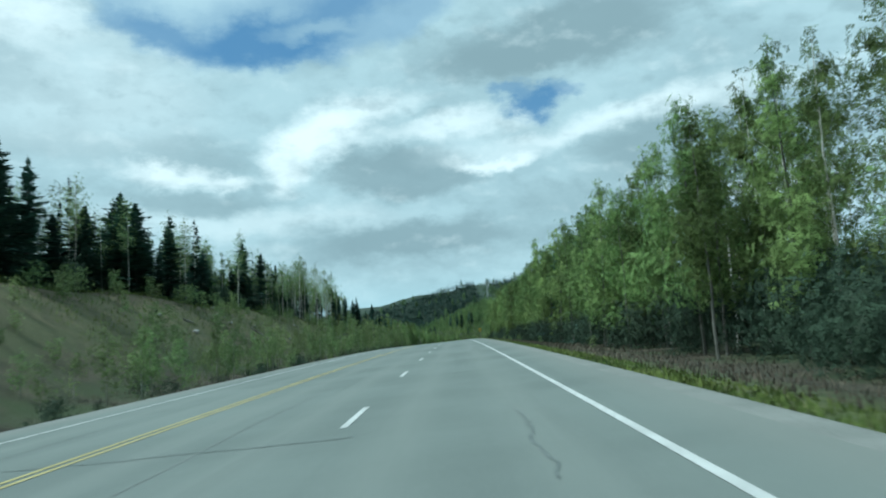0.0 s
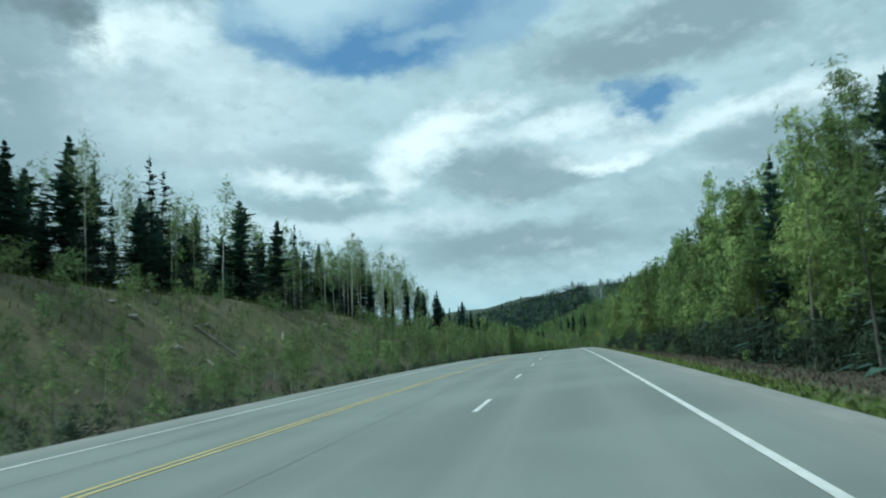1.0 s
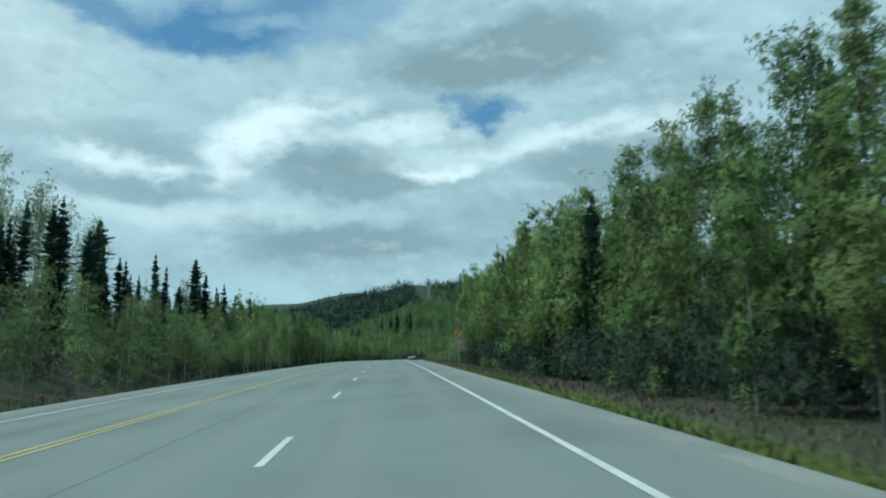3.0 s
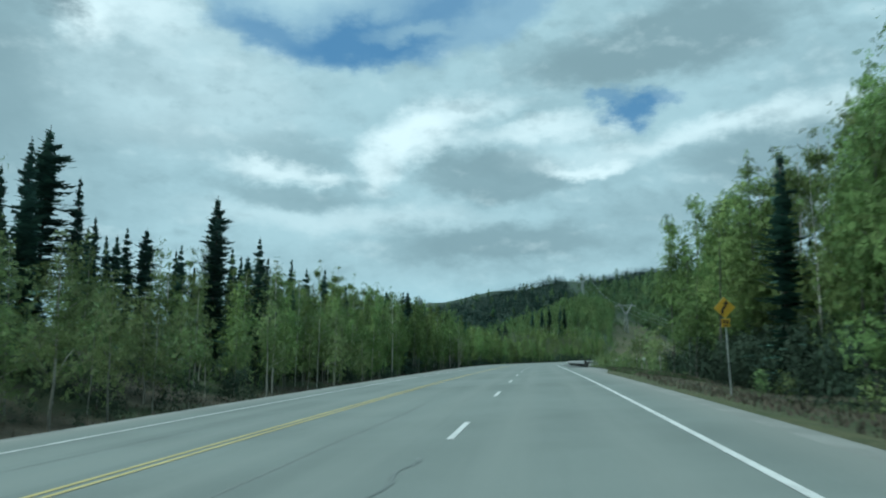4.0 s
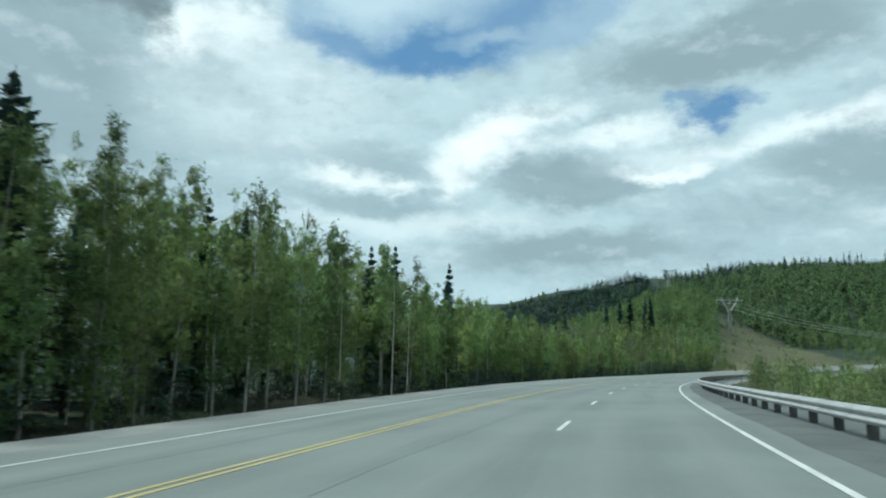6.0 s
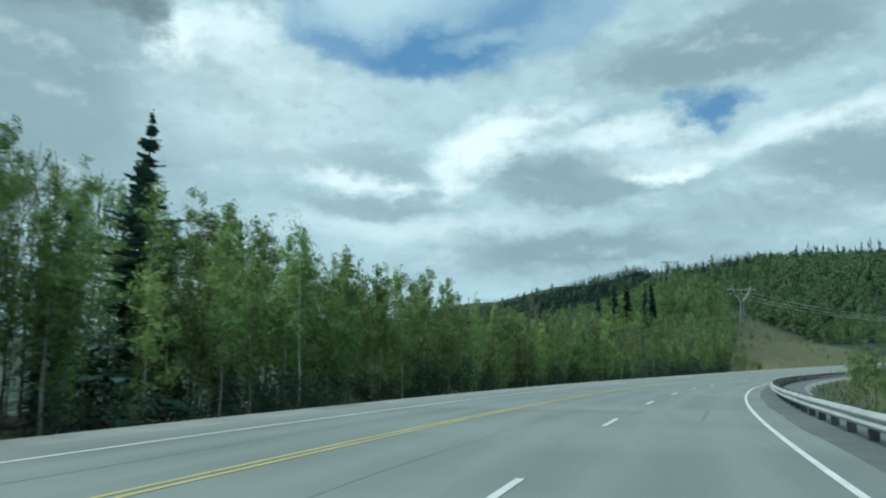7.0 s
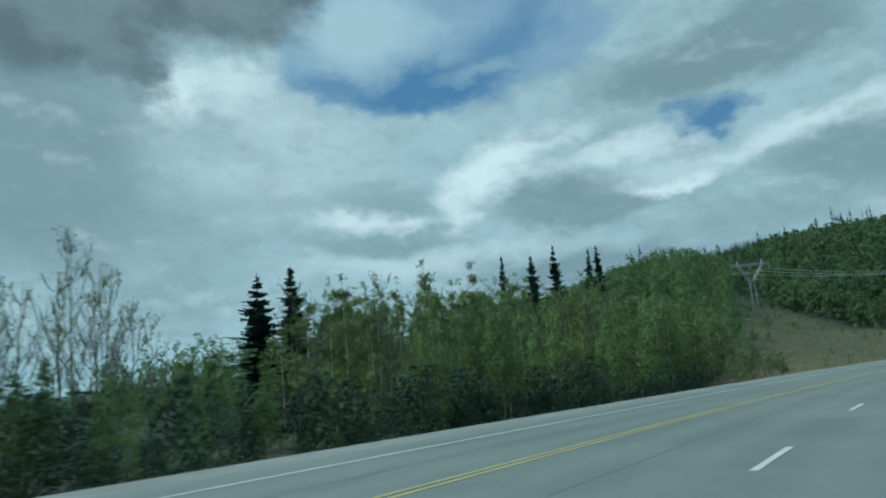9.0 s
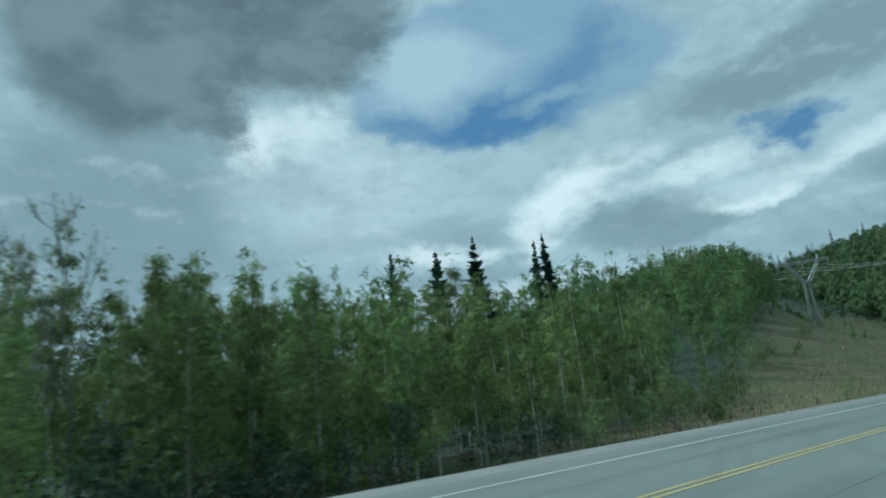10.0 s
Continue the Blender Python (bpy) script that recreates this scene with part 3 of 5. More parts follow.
def build_road():
    s = np.arange(-55, 716, 1.5)
    surface = strip("road", s, EDGE_L, EDGE_R, 0.0, ASPHALT, 50)
    o = np.linspace(EDGE_L, EDGE_R, 50)
    wear = sum(np.exp(-((o - c - d) / 0.33) ** 2) for c in (-LANE / 2, -LANE * 1.5, (YELLOW_O + LEFT_O) / 2) for d in (-0.75, 0.75))
    side = np.maximum(step(o, 0.25, 1.1), step(-o, -LEFT_O + 0.2, -EDGE_L))
    across = np.stack([wear, side, o * 0, o * 0 + 1], -1)[None].repeat(len(s), 0)
    surface.color_attributes.new("across", "FLOAT_COLOR", "POINT").data.foreach_set("color", across.astype(np.float32).ravel())
    road = tagged(new("road", surface), "worn grey asphalt highway with faint cracks", "road", kind="structure")
    for side, (a, b) in (("shoulder", (EDGE_R, EDGE_R + 0.35)), ("shoulder", (EDGE_L - 0.6, EDGE_L))):
        o = [a, b] if a > 0 else [b, a]
        sign = 1 if a > 0 else -1
        # wider along the guardrail
        wide = 0.05 + 1.35 * step(s, 190, 208) if sign > 0 else -0.75 * step(s, 185, 235)
        rows = [on_road(s, np.full(len(s), o[0]), -0.001), on_road(s, np.full(len(s), o[1]), -0.03)]
        rows.append(np.column_stack([on_road(s, o[1] + wide + sign * 0.02)[:, :2], rows[1][:, 2] + 0.01]))
        rows.append(np.column_stack([on_road(s, o[1] + wide + sign * 1.2)[:, :2], rows[1][:, 2] - 0.72]))
        if sign > 0:
            far = np.arange(len(s))[s > 212]
            lip = on_road(s, np.full(len(s), 0.58 + 0.03 * np.sin(s * 0.7) + 0.02 * np.sin(s * 1.9)), 0.003)
            dark_rows = [lip[far]] + [q[far] + np.array([0, 0, 0.004]) for q in rows[:3]]
            tagged(new("shoulder", grid_mesh("shoulder", np.stack(dark_rows, 1), DARK_GRAVEL)), "dark gravel strip under the guardrail", "road shoulder", kind="structure")
        tagged(new(side, grid_mesh(side, np.stack(rows, 1), GRAVEL)), "pale gravel shoulder along the asphalt edge", "road shoulder", kind="structure")
    for name, o, w, mat in (("edge_line", 0.0, 0.095, WHITE_PAINT), ("edge_line", LEFT_O, 0.105, WHITE_PAINT), ("centre_line", YELLOW_O - 0.10, 0.085, YELLOW_PAINT), ("centre_line", YELLOW_O + 0.10, 0.085, YELLOW_PAINT)):
        part(name, strip(name, s, o - w / 2, o + w / 2, 0.006, mat), road, "worn white edge line" if mat is WHITE_PAINT else "yellow centre line")
    k = -5
    while DASH_START + k * DASH_PITCH < 640:
        mid = DASH_START + k * DASH_PITCH
        part("lane_dash", strip("lane_dash", np.linspace(mid - 1.25, mid + 1.25, 5), -LANE - 0.05, -LANE + 0.05, 0.006, WHITE_PAINT), road)
        k += 1
    for o, w in ((-4.75, 0.016), (-8.2, 0.014)):
        sa = np.arange(-10.0, 480.0, 2.0)
        oa = o + 0.035 * np.sin(sa * 0.31) + 0.025 * np.sin(sa * 0.83 + o)
        wa = w * (0.6 + 0.5 * np.abs(np.sin(sa * 0.057 + o)))
        part("sealed_seam", grid_mesh("sealed_seam", np.stack([on_road(sa, oa - wa, 0.003), on_road(sa, oa + wa, 0.003)], 1), SEAM), road)
    def crack(s0, o0, s1, o1, width, seed):
        """A dark, slightly wavy line of sealant from one place of the road to another."""
        own = np.random.default_rng(seed)
        m = 22
        bend = np.cumsum(own.normal(0, 0.03, m))
        bend -= np.linspace(bend[0], bend[-1], m)
        w = width * (0.55 + 0.9 * own.random(m))
        sa, oa = np.linspace(s0, s1, m), np.linspace(o0, o1, m)
        if abs(s1 - s0) > abs(o1 - o0):
            rows = [on_road(sa, oa + bend - w, 0.0045), on_road(sa, oa + bend + w, 0.0045)]
        else:
            rows = [on_road(sa + bend - w, oa, 0.0045), on_road(sa + bend + w, oa, 0.0045)]
        part("sealed_crack", grid_mesh("sealed_crack", np.stack(rows, 1), TAR), road)

    crack(288.9, -9.6, 288.9, -2.9, 0.05, 1)
    crack(314.1, -9.3, 316.0, -3.6, 0.06, 2)
    crack(9.3, -7.3, 8.8, -2.9, 0.03, 3)
    crack(5.4, -0.98, 9.6, -0.95, 0.018, 4)
    crack(286.0, -1.25, 292.5, -1.24, 0.03, 5)
    crack(157.2, -3.34, 160.2, -3.30, 0.025, 6)
    rng = np.random.default_rng(5)
    for i in range(14):
        s0, o0 = rng.uniform(0, 420), rng.uniform(EDGE_L + 1, -1.0)
        long = rng.random() < 0.35
        m = 14
        along = np.linspace(0, rng.uniform(2.5, 7), m)
        wave = np.cumsum(rng.normal(0, 0.05, m))
        sa, oa = (s0 + along, o0 + wave) if long else (s0 + wave, np.clip(o0 + along, EDGE_L + 0.2, EDGE_R - 0.2))
        w = rng.uniform(0.01, 0.022) * (1 + 0.4 * rng.random(m))
        if long:
            p = np.stack([on_road(sa, oa - w, 0.004), on_road(sa, oa + w, 0.004)], 1)
        else:
            p = np.stack([on_road(sa - w, oa, 0.004), on_road(sa + w, oa, 0.004)], 1)
        part("sealed_crack", grid_mesh("sealed_crack", p, TAR), road)


build_ground()
build_road()

# ---------------------------------------------------------------- trees


def leaves(rng, centres, sizes, droop=0.3, slim=0.7, out=None, loose=0.42):
    """One pointed leaf spray at each centre. out: the ways that the sprays lean to face, away from the crown's middle."""
    n = len(centres)
    a = rng.normal(size=(n, 3))
    a[:, 2] -= droop
    if out is not None:
        face = out + rng.normal(0, loose, (n, 3))
        face /= np.linalg.norm(face, axis=1)[:, None] + 1e-9
        a -= face * (a * face).sum(1)[:, None]
        b = np.cross(face, a)
    else:
        b = np.cross(a, rng.normal(size=(n, 3)))
    a /= np.linalg.norm(a, axis=1)[:, None]
    b /= np.linalg.norm(b, axis=1)[:, None]
    a, b = a * sizes[:, None] * 0.5, b * sizes[:, None] * 0.5 * slim
    return np.stack([centres - a * 0.7 - b, centres - a * 0.7 + b, centres + a * 1.1], 1)


def birch_shape(seed, height, count, leaf, bare=0.35, spread=0.17, lean=0.03, limbs=12, rings=15, puffy=0.30, slim=0.7, droop=0.3, loose=0.42):
    """Quads of the trunk with limbs, and of the crown."""
    rng = np.random.default_rng(seed)
    t = np.linspace(0, 1, rings)
    sway = np.cumsum(rng.normal(0, lean * height / math.sqrt(14 * (rings - 1)), (rings, 2)), 0)
    spine = np.column_stack([sway[:, 0], sway[:, 1], t * height])
    r0 = 0.0058 * height + 0.008
    stem = tube(spine, r0 * (1 - 0.93 * t) + 0.004, 6 if rings > 8 else 4)
    wood = [stem]
    joints = stem.reshape(rings - 1, -1, 4, 3)[:, :, 0]
    tips, weights = [], []
    for i in range(limbs):
        h = bare + (0.97 - bare) * (i + rng.random()) / limbs
        k = min(rings - 2, max(1, round(h * (rings - 1))))
        base = joints[k, int(rng.integers(joints.shape[1]))]
        q = max(0.0, (h - bare) / (1 - bare))
        shape = min(1.0, (q + 0.12) / 0.3) ** 0.6 * (1 - q) ** 0.8
        reach = height * spread * (0.16 + 1.1 * shape) * rng.uniform(0.6, 1.25)
        w = rng.uniform(0, 2 * math.pi)
        rise = reach * rng.uniform(0.4, 1.2)
        end = base + np.array([math.cos(w) * reach, math.sin(w) * reach, rise])
        mid = (base + end) / 2 + np.array([0, 0, 0.12 * reach])
        rr = r0 * (1 - 0.9 * h) * 0.5 + 0.004
        wood.append(tube([base, mid, end], [0.0, rr * 0.6, rr * 0.2], 3))
        for q in (0.45, 0.75, 1.0):
            tips.append(base * (1 - q) + end * q + np.array([0, 0, 0.1 * reach]) * (1 - q))
            weights.append(reach * (0.6 + 0.5 * q))
    tips.append(spine[-1])
    weights.append(height * spread * 0.3)
    tips, weights = np.array(tips), np.array(weights)
    pick = rng.choice(len(tips), count, p=weights / weights.sum())
    puff = rng.normal(size=(count, 3)) * (puffy * weights[pick] + 0.08)[:, None]
    c = tips[pick] + puff * np.array([1, 1, 1.15])
    c[:, 2] = np.clip(c[:, 2], height * bare * 0.7, height * 1.03)
    axis = np.column_stack([np.interp(c[:, 2], spine[:, 2], spine[:, 0]), np.interp(c[:, 2], spine[:, 2], spine[:, 1]), c[:, 2]])
    out = (c - axis) / (np.linalg.norm(c - axis, axis=1)[:, None] + 0.3) + 0.6 * puff / (np.linalg.norm(puff, axis=1)[:, None] + 1e-6)
    out[:, 2] += 0.15 + 0.7 * np.clip(c[:, 2] / height - 0.55, 0, 1)
    crown = leaves(rng, c, rng.uniform(0.7, 1.3, count) * leaf, droop, slim, out, loose)
    return np.concatenate(wood), crown


def bare_birch_shape(seed, height, count=190, leaf=0.17):
    """A birch that has hardly come into leaf: rising limbs that fork into fine twigs."""
    rng = np.random.default_rng(seed)
    t = np.linspace(0, 1, 9)
    sway = np.cumsum(rng.normal(0, 0.02 * height / 3, (9, 2)), 0)
    spine = np.column_stack([sway[:, 0], sway[:, 1], t * height * 0.97])
    stem = tube(spine, 0.0062 * height * (1 - 0.92 * t) + 0.004, 5)
    joints, wood, tips = stem.reshape(8, 5, 4, 3)[:, :, 0], [stem], []
    for i in range(22):
        h = 0.22 + 0.74 * (i + rng.random()) / 22
        k = min(7, max(1, round(h * 8)))
        base = joints[k, int(rng.integers(5))]
        w, reach = rng.uniform(0, 2 * math.pi), height * 0.19 * (1.12 - h) * rng.uniform(0.7, 1.3)
        out = np.array([math.cos(w), math.sin(w), 0])
        rise = reach * rng.uniform(1.2, 2.2)
        mid, end = base + out * reach * 0.6 + np.array([0, 0, rise * 0.4]), base + out * reach + np.array([0, 0, rise])
        wood.append(tube([base, mid, end], [0.0, 0.026, 0.010], 3))
        for q in range(5):
            a = mid + (end - mid) * rng.uniform(-0.3, 0.8)
            b = a + (out * rng.uniform(-0.2, 0.7) + rng.normal(0, 0.3, 3) + np.array([0, 0, 1.0])) * reach * rng.uniform(0.35, 0.7)
            wood.append(tube([a, (a + b) / 2 + rng.normal(0, 0.04, 3), b], [0.0, 0.011, 0.006], 3))
            tips += [(a + b) / 2, b]
    tips = np.array(tips)
    c = tips[rng.integers(len(tips), size=count)] + rng.normal(0, 0.12, (count, 3))
    return np.concatenate(wood), leaves(rng, c, rng.uniform(0.6, 1.3, count) * leaf)


def spruce_shape(seed, height, levels, per_level, sprays, width=0.13, leaf=0.3):
    """A narrow northern spruce: drooping ragged whorls on a straight trunk."""
    rng = np.random.default_rng(seed)
    t = np.linspace(0, 1, 5)
    wood = tube(np.column_stack([t * 0, t * 0, t * height]), 0.011 * height * (1 - 0.95 * t) + 0.006, 6)
    out = []
    for i in range(levels):
        h = 0.10 + 0.885 * (i + rng.random() * 0.7) / levels
        length = height * width * (1 - h) ** 0.88 * rng.uniform(0.55, 1.2) + 0.05
        club = 1.35 if 0.80 < h < 0.93 and seed % 2 else 1.0
        for j in range(per_level):
            w = rng.uniform(0, 2 * math.pi)
            ln = length * club * rng.uniform(0.6, 1.2)
            d = np.array([math.cos(w), math.sin(w), -0.22 - 0.30 * (1 - h)])
            side = np.array([-math.sin(w), math.cos(w), 0])
            base = np.array([0, 0, min(0.995, h + rng.uniform(-0.6, 0.6) / levels) * height])
            q = (np.arange(sprays) + 0.5) / sprays
            c = base + q[:, None] * ln * d + np.array([0, 0, 1]) * (0.25 * ln * q ** 2)[:, None]
            wd = (0.16 + min(leaf, 0.75 * ln)) * (0.55 + 0.6 * (1 - q)) * rng.uniform(0.7, 1.3, sprays)
            a = d / np.linalg.norm(d) * (ln / sprays * 0.85)
            hang = np.array([0, 0, -0.42]) * wd[:, None]
            out.append(np.stack([c - a * 0.4 + side * wd[:, None] * 0.5 + hang, c - a * 0.4 - side * wd[:, None] * 0.5 + hang, c + a * 1.3], 1))
    return wood, np.concatenate(out)


def tree_thing(name, wood, crown, bark, leaf, label, category):
    root = tagged(new(name), label, category)
    part("trunk", joined_mesh("trunk", wood, bark), root)
    part("crown", tris_mesh("crown", crown, leaf), root)
    return root


BIRCH = [birch_shape(i, 10.0, 1700, 0.35, bare=(0.10, 0.16, 0.22, 0.30)[i % 4], spread=0.10 + 0.02 * (i % 3), limbs=24, puffy=0.23) for i in range(6)]
BIRCH_LOW = [birch_shape(30 + i, 10.0, 1450, 0.37, bare=(0.08, 0.14, 0.20, 0.28)[i % 4], spread=0.10 + 0.02 * (i % 3), limbs=24, puffy=0.22) for i in range(5)]
BIRCH_PLAIN = [birch_shape(12 + i, 10.0, 620, 0.47, bare=(0.05, 0.10, 0.16, 0.24)[i % 4], spread=0.10 + 0.015 * (i % 3), limbs=16, rings=9, puffy=0.2) for i in range(4)]
THIN = [birch_shape(20 + i, 10.0, 620, 0.27, bare=0.42, spread=0.125, lean=0.025, limbs=18, puffy=0.22) for i in range(3)]
YOUNG = [birch_shape(40 + i, 4.0, 320, 0.29, bare=0.18, spread=0.17, lean=0.06, limbs=8, rings=8) for i in range(4)]
BARE = [bare_birch_shape(50 + i, 10.0, (260, 420, 640)[i]) for i in range(3)]
SPRUCE = [spruce_shape(60 + i, 11.0, 38, 9, 4, (0.16, 0.22, 0.25, 0.28, 0.19)[i], 0.46 + 0.04 * i) for i in range(5)]
SHRUB = [birch_shape(80 + i, 2.2, 160, 0.34, bare=0.05, spread=0.34, lean=0.05, limbs=7, rings=6) for i in range(3)]
# lighter shapes for the woods behind
BIRCH_BACK = [birch_shape(100 + i, 10.0, 340, 0.46, bare=0.12, spread=0.14, limbs=8, rings=7, puffy=0.22) for i in range(5)]
BIRCH_MID = [birch_shape(110 + i, 10.0, 340, 0.70, bare=0.05, spread=0.20, loose=0.25) for i in range(5)]
SPRUCE_BACK = [spruce_shape(120 + i, 10.0, 24, 6, 2, 0.19, 0.8) for i in range(3)]
BIRCH_FAR = [birch_shape(140 + i, 9.0, 250, 0.78, bare=0.05, spread=0.22, limbs=9, loose=0.2) for i in range(4)]
SPRUCE_FAR = [spruce_shape(160 + i, 9.0, 9, 5, 1, 0.24, 1.7) for i in range(3)]
WILLOW = [birch_shape(190 + i, 2.2, 340, 0.19, bare=0.0, spread=0.38, slim=0.5, droop=-0.8) for i in range(4)]
BRUSH = [birch_shape(180 + i, 2.2, 220, 0.34, bare=0.0, spread=0.38, slim=0.5, droop=-1.2) for i in range(4)]


def dark_woods(x, y):
    """Where the hill carries spruce rather than birch."""
    return y > 515 + np.clip(x + 24, 0, 56) * 1.7 + 400 * step(x, 30, 36)


KINDS = {
    "birch_tree": (BIRCH, BARK_SHADED, LEAF, "birch with a slim dark grey trunk and fresh green leaves", "tree"),
    "leafy_birch_tree": (BIRCH_LOW, BARK_GREY, LEAF, "birch leafy almost to the ground, with a slim grey trunk", "tree"),
    "thin_birch_tree": (THIN, BARK, LEAF_YOUNG, "thin birch with sparse spring leaves", "tree"),
    "bare_birch_tree": (BARE, BARK_SHADED, LEAF_YOUNG, "nearly bare birch with rising grey limbs and fine twigs", "tree"),
    "young_birch": (YOUNG, BARK_GREY, LEAF_YOUNG, "young roadside birch with light green leaves", "tree"),
    "spruce_tree": (SPRUCE, BARK_DARK, NEEDLE, "narrow dark green spruce with drooping branches", "tree"),
    "roadside_shrub": (SHRUB, BARK_DARK, LEAF_YOUNG, "low green shrub on the roadside slope", "shrub"),
}
MADE = {}


def plant(kind, x, y, scale, turn, rng, group, sink=0.12, wide=1.0):
    shapes, bark, leaf, label, category = KINDS[kind]
    i = int(rng.integers(len(shapes)))
    z = float(ground_z([x], [y])[0]) - sink
    m = pose(x, y, z, rng.normal(0, 1.2), rng.normal(0, 1.2), turn)
    if (kind, i) not in MADE:
        root = tree_thing(kind, *shapes[i], bark, leaf, label, category)
        MADE[kind, i] = root
        root.matrix_basis = m
    else:
        root = copy_thing(MADE[kind, i], m)
        root.scale = (1, 1, 1)
    root.scale = (scale * wide, scale * wide, scale)
    root["group"] = group
    return root


def scatter(rng, count, s0, s1, o0, o1, gap, taken):
    """Places on the plan in road coordinates, no two closer than gap."""
    out = []
    tries = 0
    while len(out) < count and tries < count * 30:
        tries += 1
        s, o = rng.uniform(s0, s1), rng.uniform(o0, o1)
        x, y, _ = on_road(s, o)
        if all((x - a) ** 2 + (y - b) ** 2 > gap * gap for a, b in taken):
            taken.append((x, y))
            out.append((x, y, s, o))
    return out


def in_clearing(x, y):
    lo, hi = line_clearing(y)
    return (x > lo) & (x < hi) & (y > 398)


def grow(kind, places, lo, hi, rng, group, wide=1.0, deeper=0.0, edge=0.0):
    """deeper: how much taller the trees get with each metre behind edge."""
    for x, y, s, o in places:
        if o < 0 and in_clearing(x, y):
            continue
        scale, turn = rng.uniform(lo, hi) + deeper * max(0.0, abs(o) - edge), rng.uniform(0, 360)
        if kind in BEHIND and (o < -21 or o > 11.2):
            BEHIND[kind].append((x, y, scale))
        else:
            plant(kind, x, y, scale, turn, rng, group, wide=wide)


BEHIND = {"birch_tree": [], "leafy_birch_tree": []}


def woods(name, label, leaf_shapes, needle_shapes, xy, is_spruce, heights, rng, wood_too=True, leaf=LEAF_FAR):
    """Woods that nobody could count: one object for leaves, needles and trunks each."""
    z = ground_z(xy[:, 0], xy[:, 1]) - 0.15
    crowns, dark, trunks = [], [], []
    for (x, y), zz, sp, h in zip(xy, z, is_spruce, heights):
        shapes = needle_shapes if sp else leaf_shapes
        wood, crown = shapes[int(rng.integers(len(shapes)))]
        w = rng.uniform(0, 2 * math.pi)
        rot = np.array([[math.cos(w), math.sin(w), 0], [-math.sin(w), math.cos(w), 0], [0, 0, 1]])
        wide = rng.uniform(0.85, 1.2)
        place = lambda q: (q * h * np.array([wide, wide, 1.0])) @ rot + np.array([x, y, zz])
        (dark if sp else crowns).append(place(crown))
        if wood_too:
            trunks.append(place(wood))
    root = tagged(new(name), label, "woods", kind="stuff")
    if crowns:
        part("foliage", tris_mesh("foliage", np.concatenate(crowns), leaf), root)
    if dark:
        part("needles", tris_mesh("needles", np.concatenate(dark), NEEDLE_FAR), root)
    if trunks:
        part("trunks", quads_mesh("trunks", np.concatenate(trunks), BARK), root)


def spread_xy(rng, count, s0, s1, o0, o1):
    s, o = rng.uniform(s0, s1, count), rng.uniform(o0, o1, count)
    xy = on_road(s, o)[:, :2]
    keep = ~(in_clearing(xy[:, 0], xy[:, 1]) & (o < -13))
    return xy[keep], s[keep], o[keep]


# spruces that stand out from the birches beside the lane
RIGHT_SPRUCES = [(*on_road(s, o)[:2], s, o) for s, o in ((162.0, 9.9), (158.5, 10.9), (165.0, 11.3), (155.8, 9.9), (189.0, 9.8), (42.5, 12.5))]


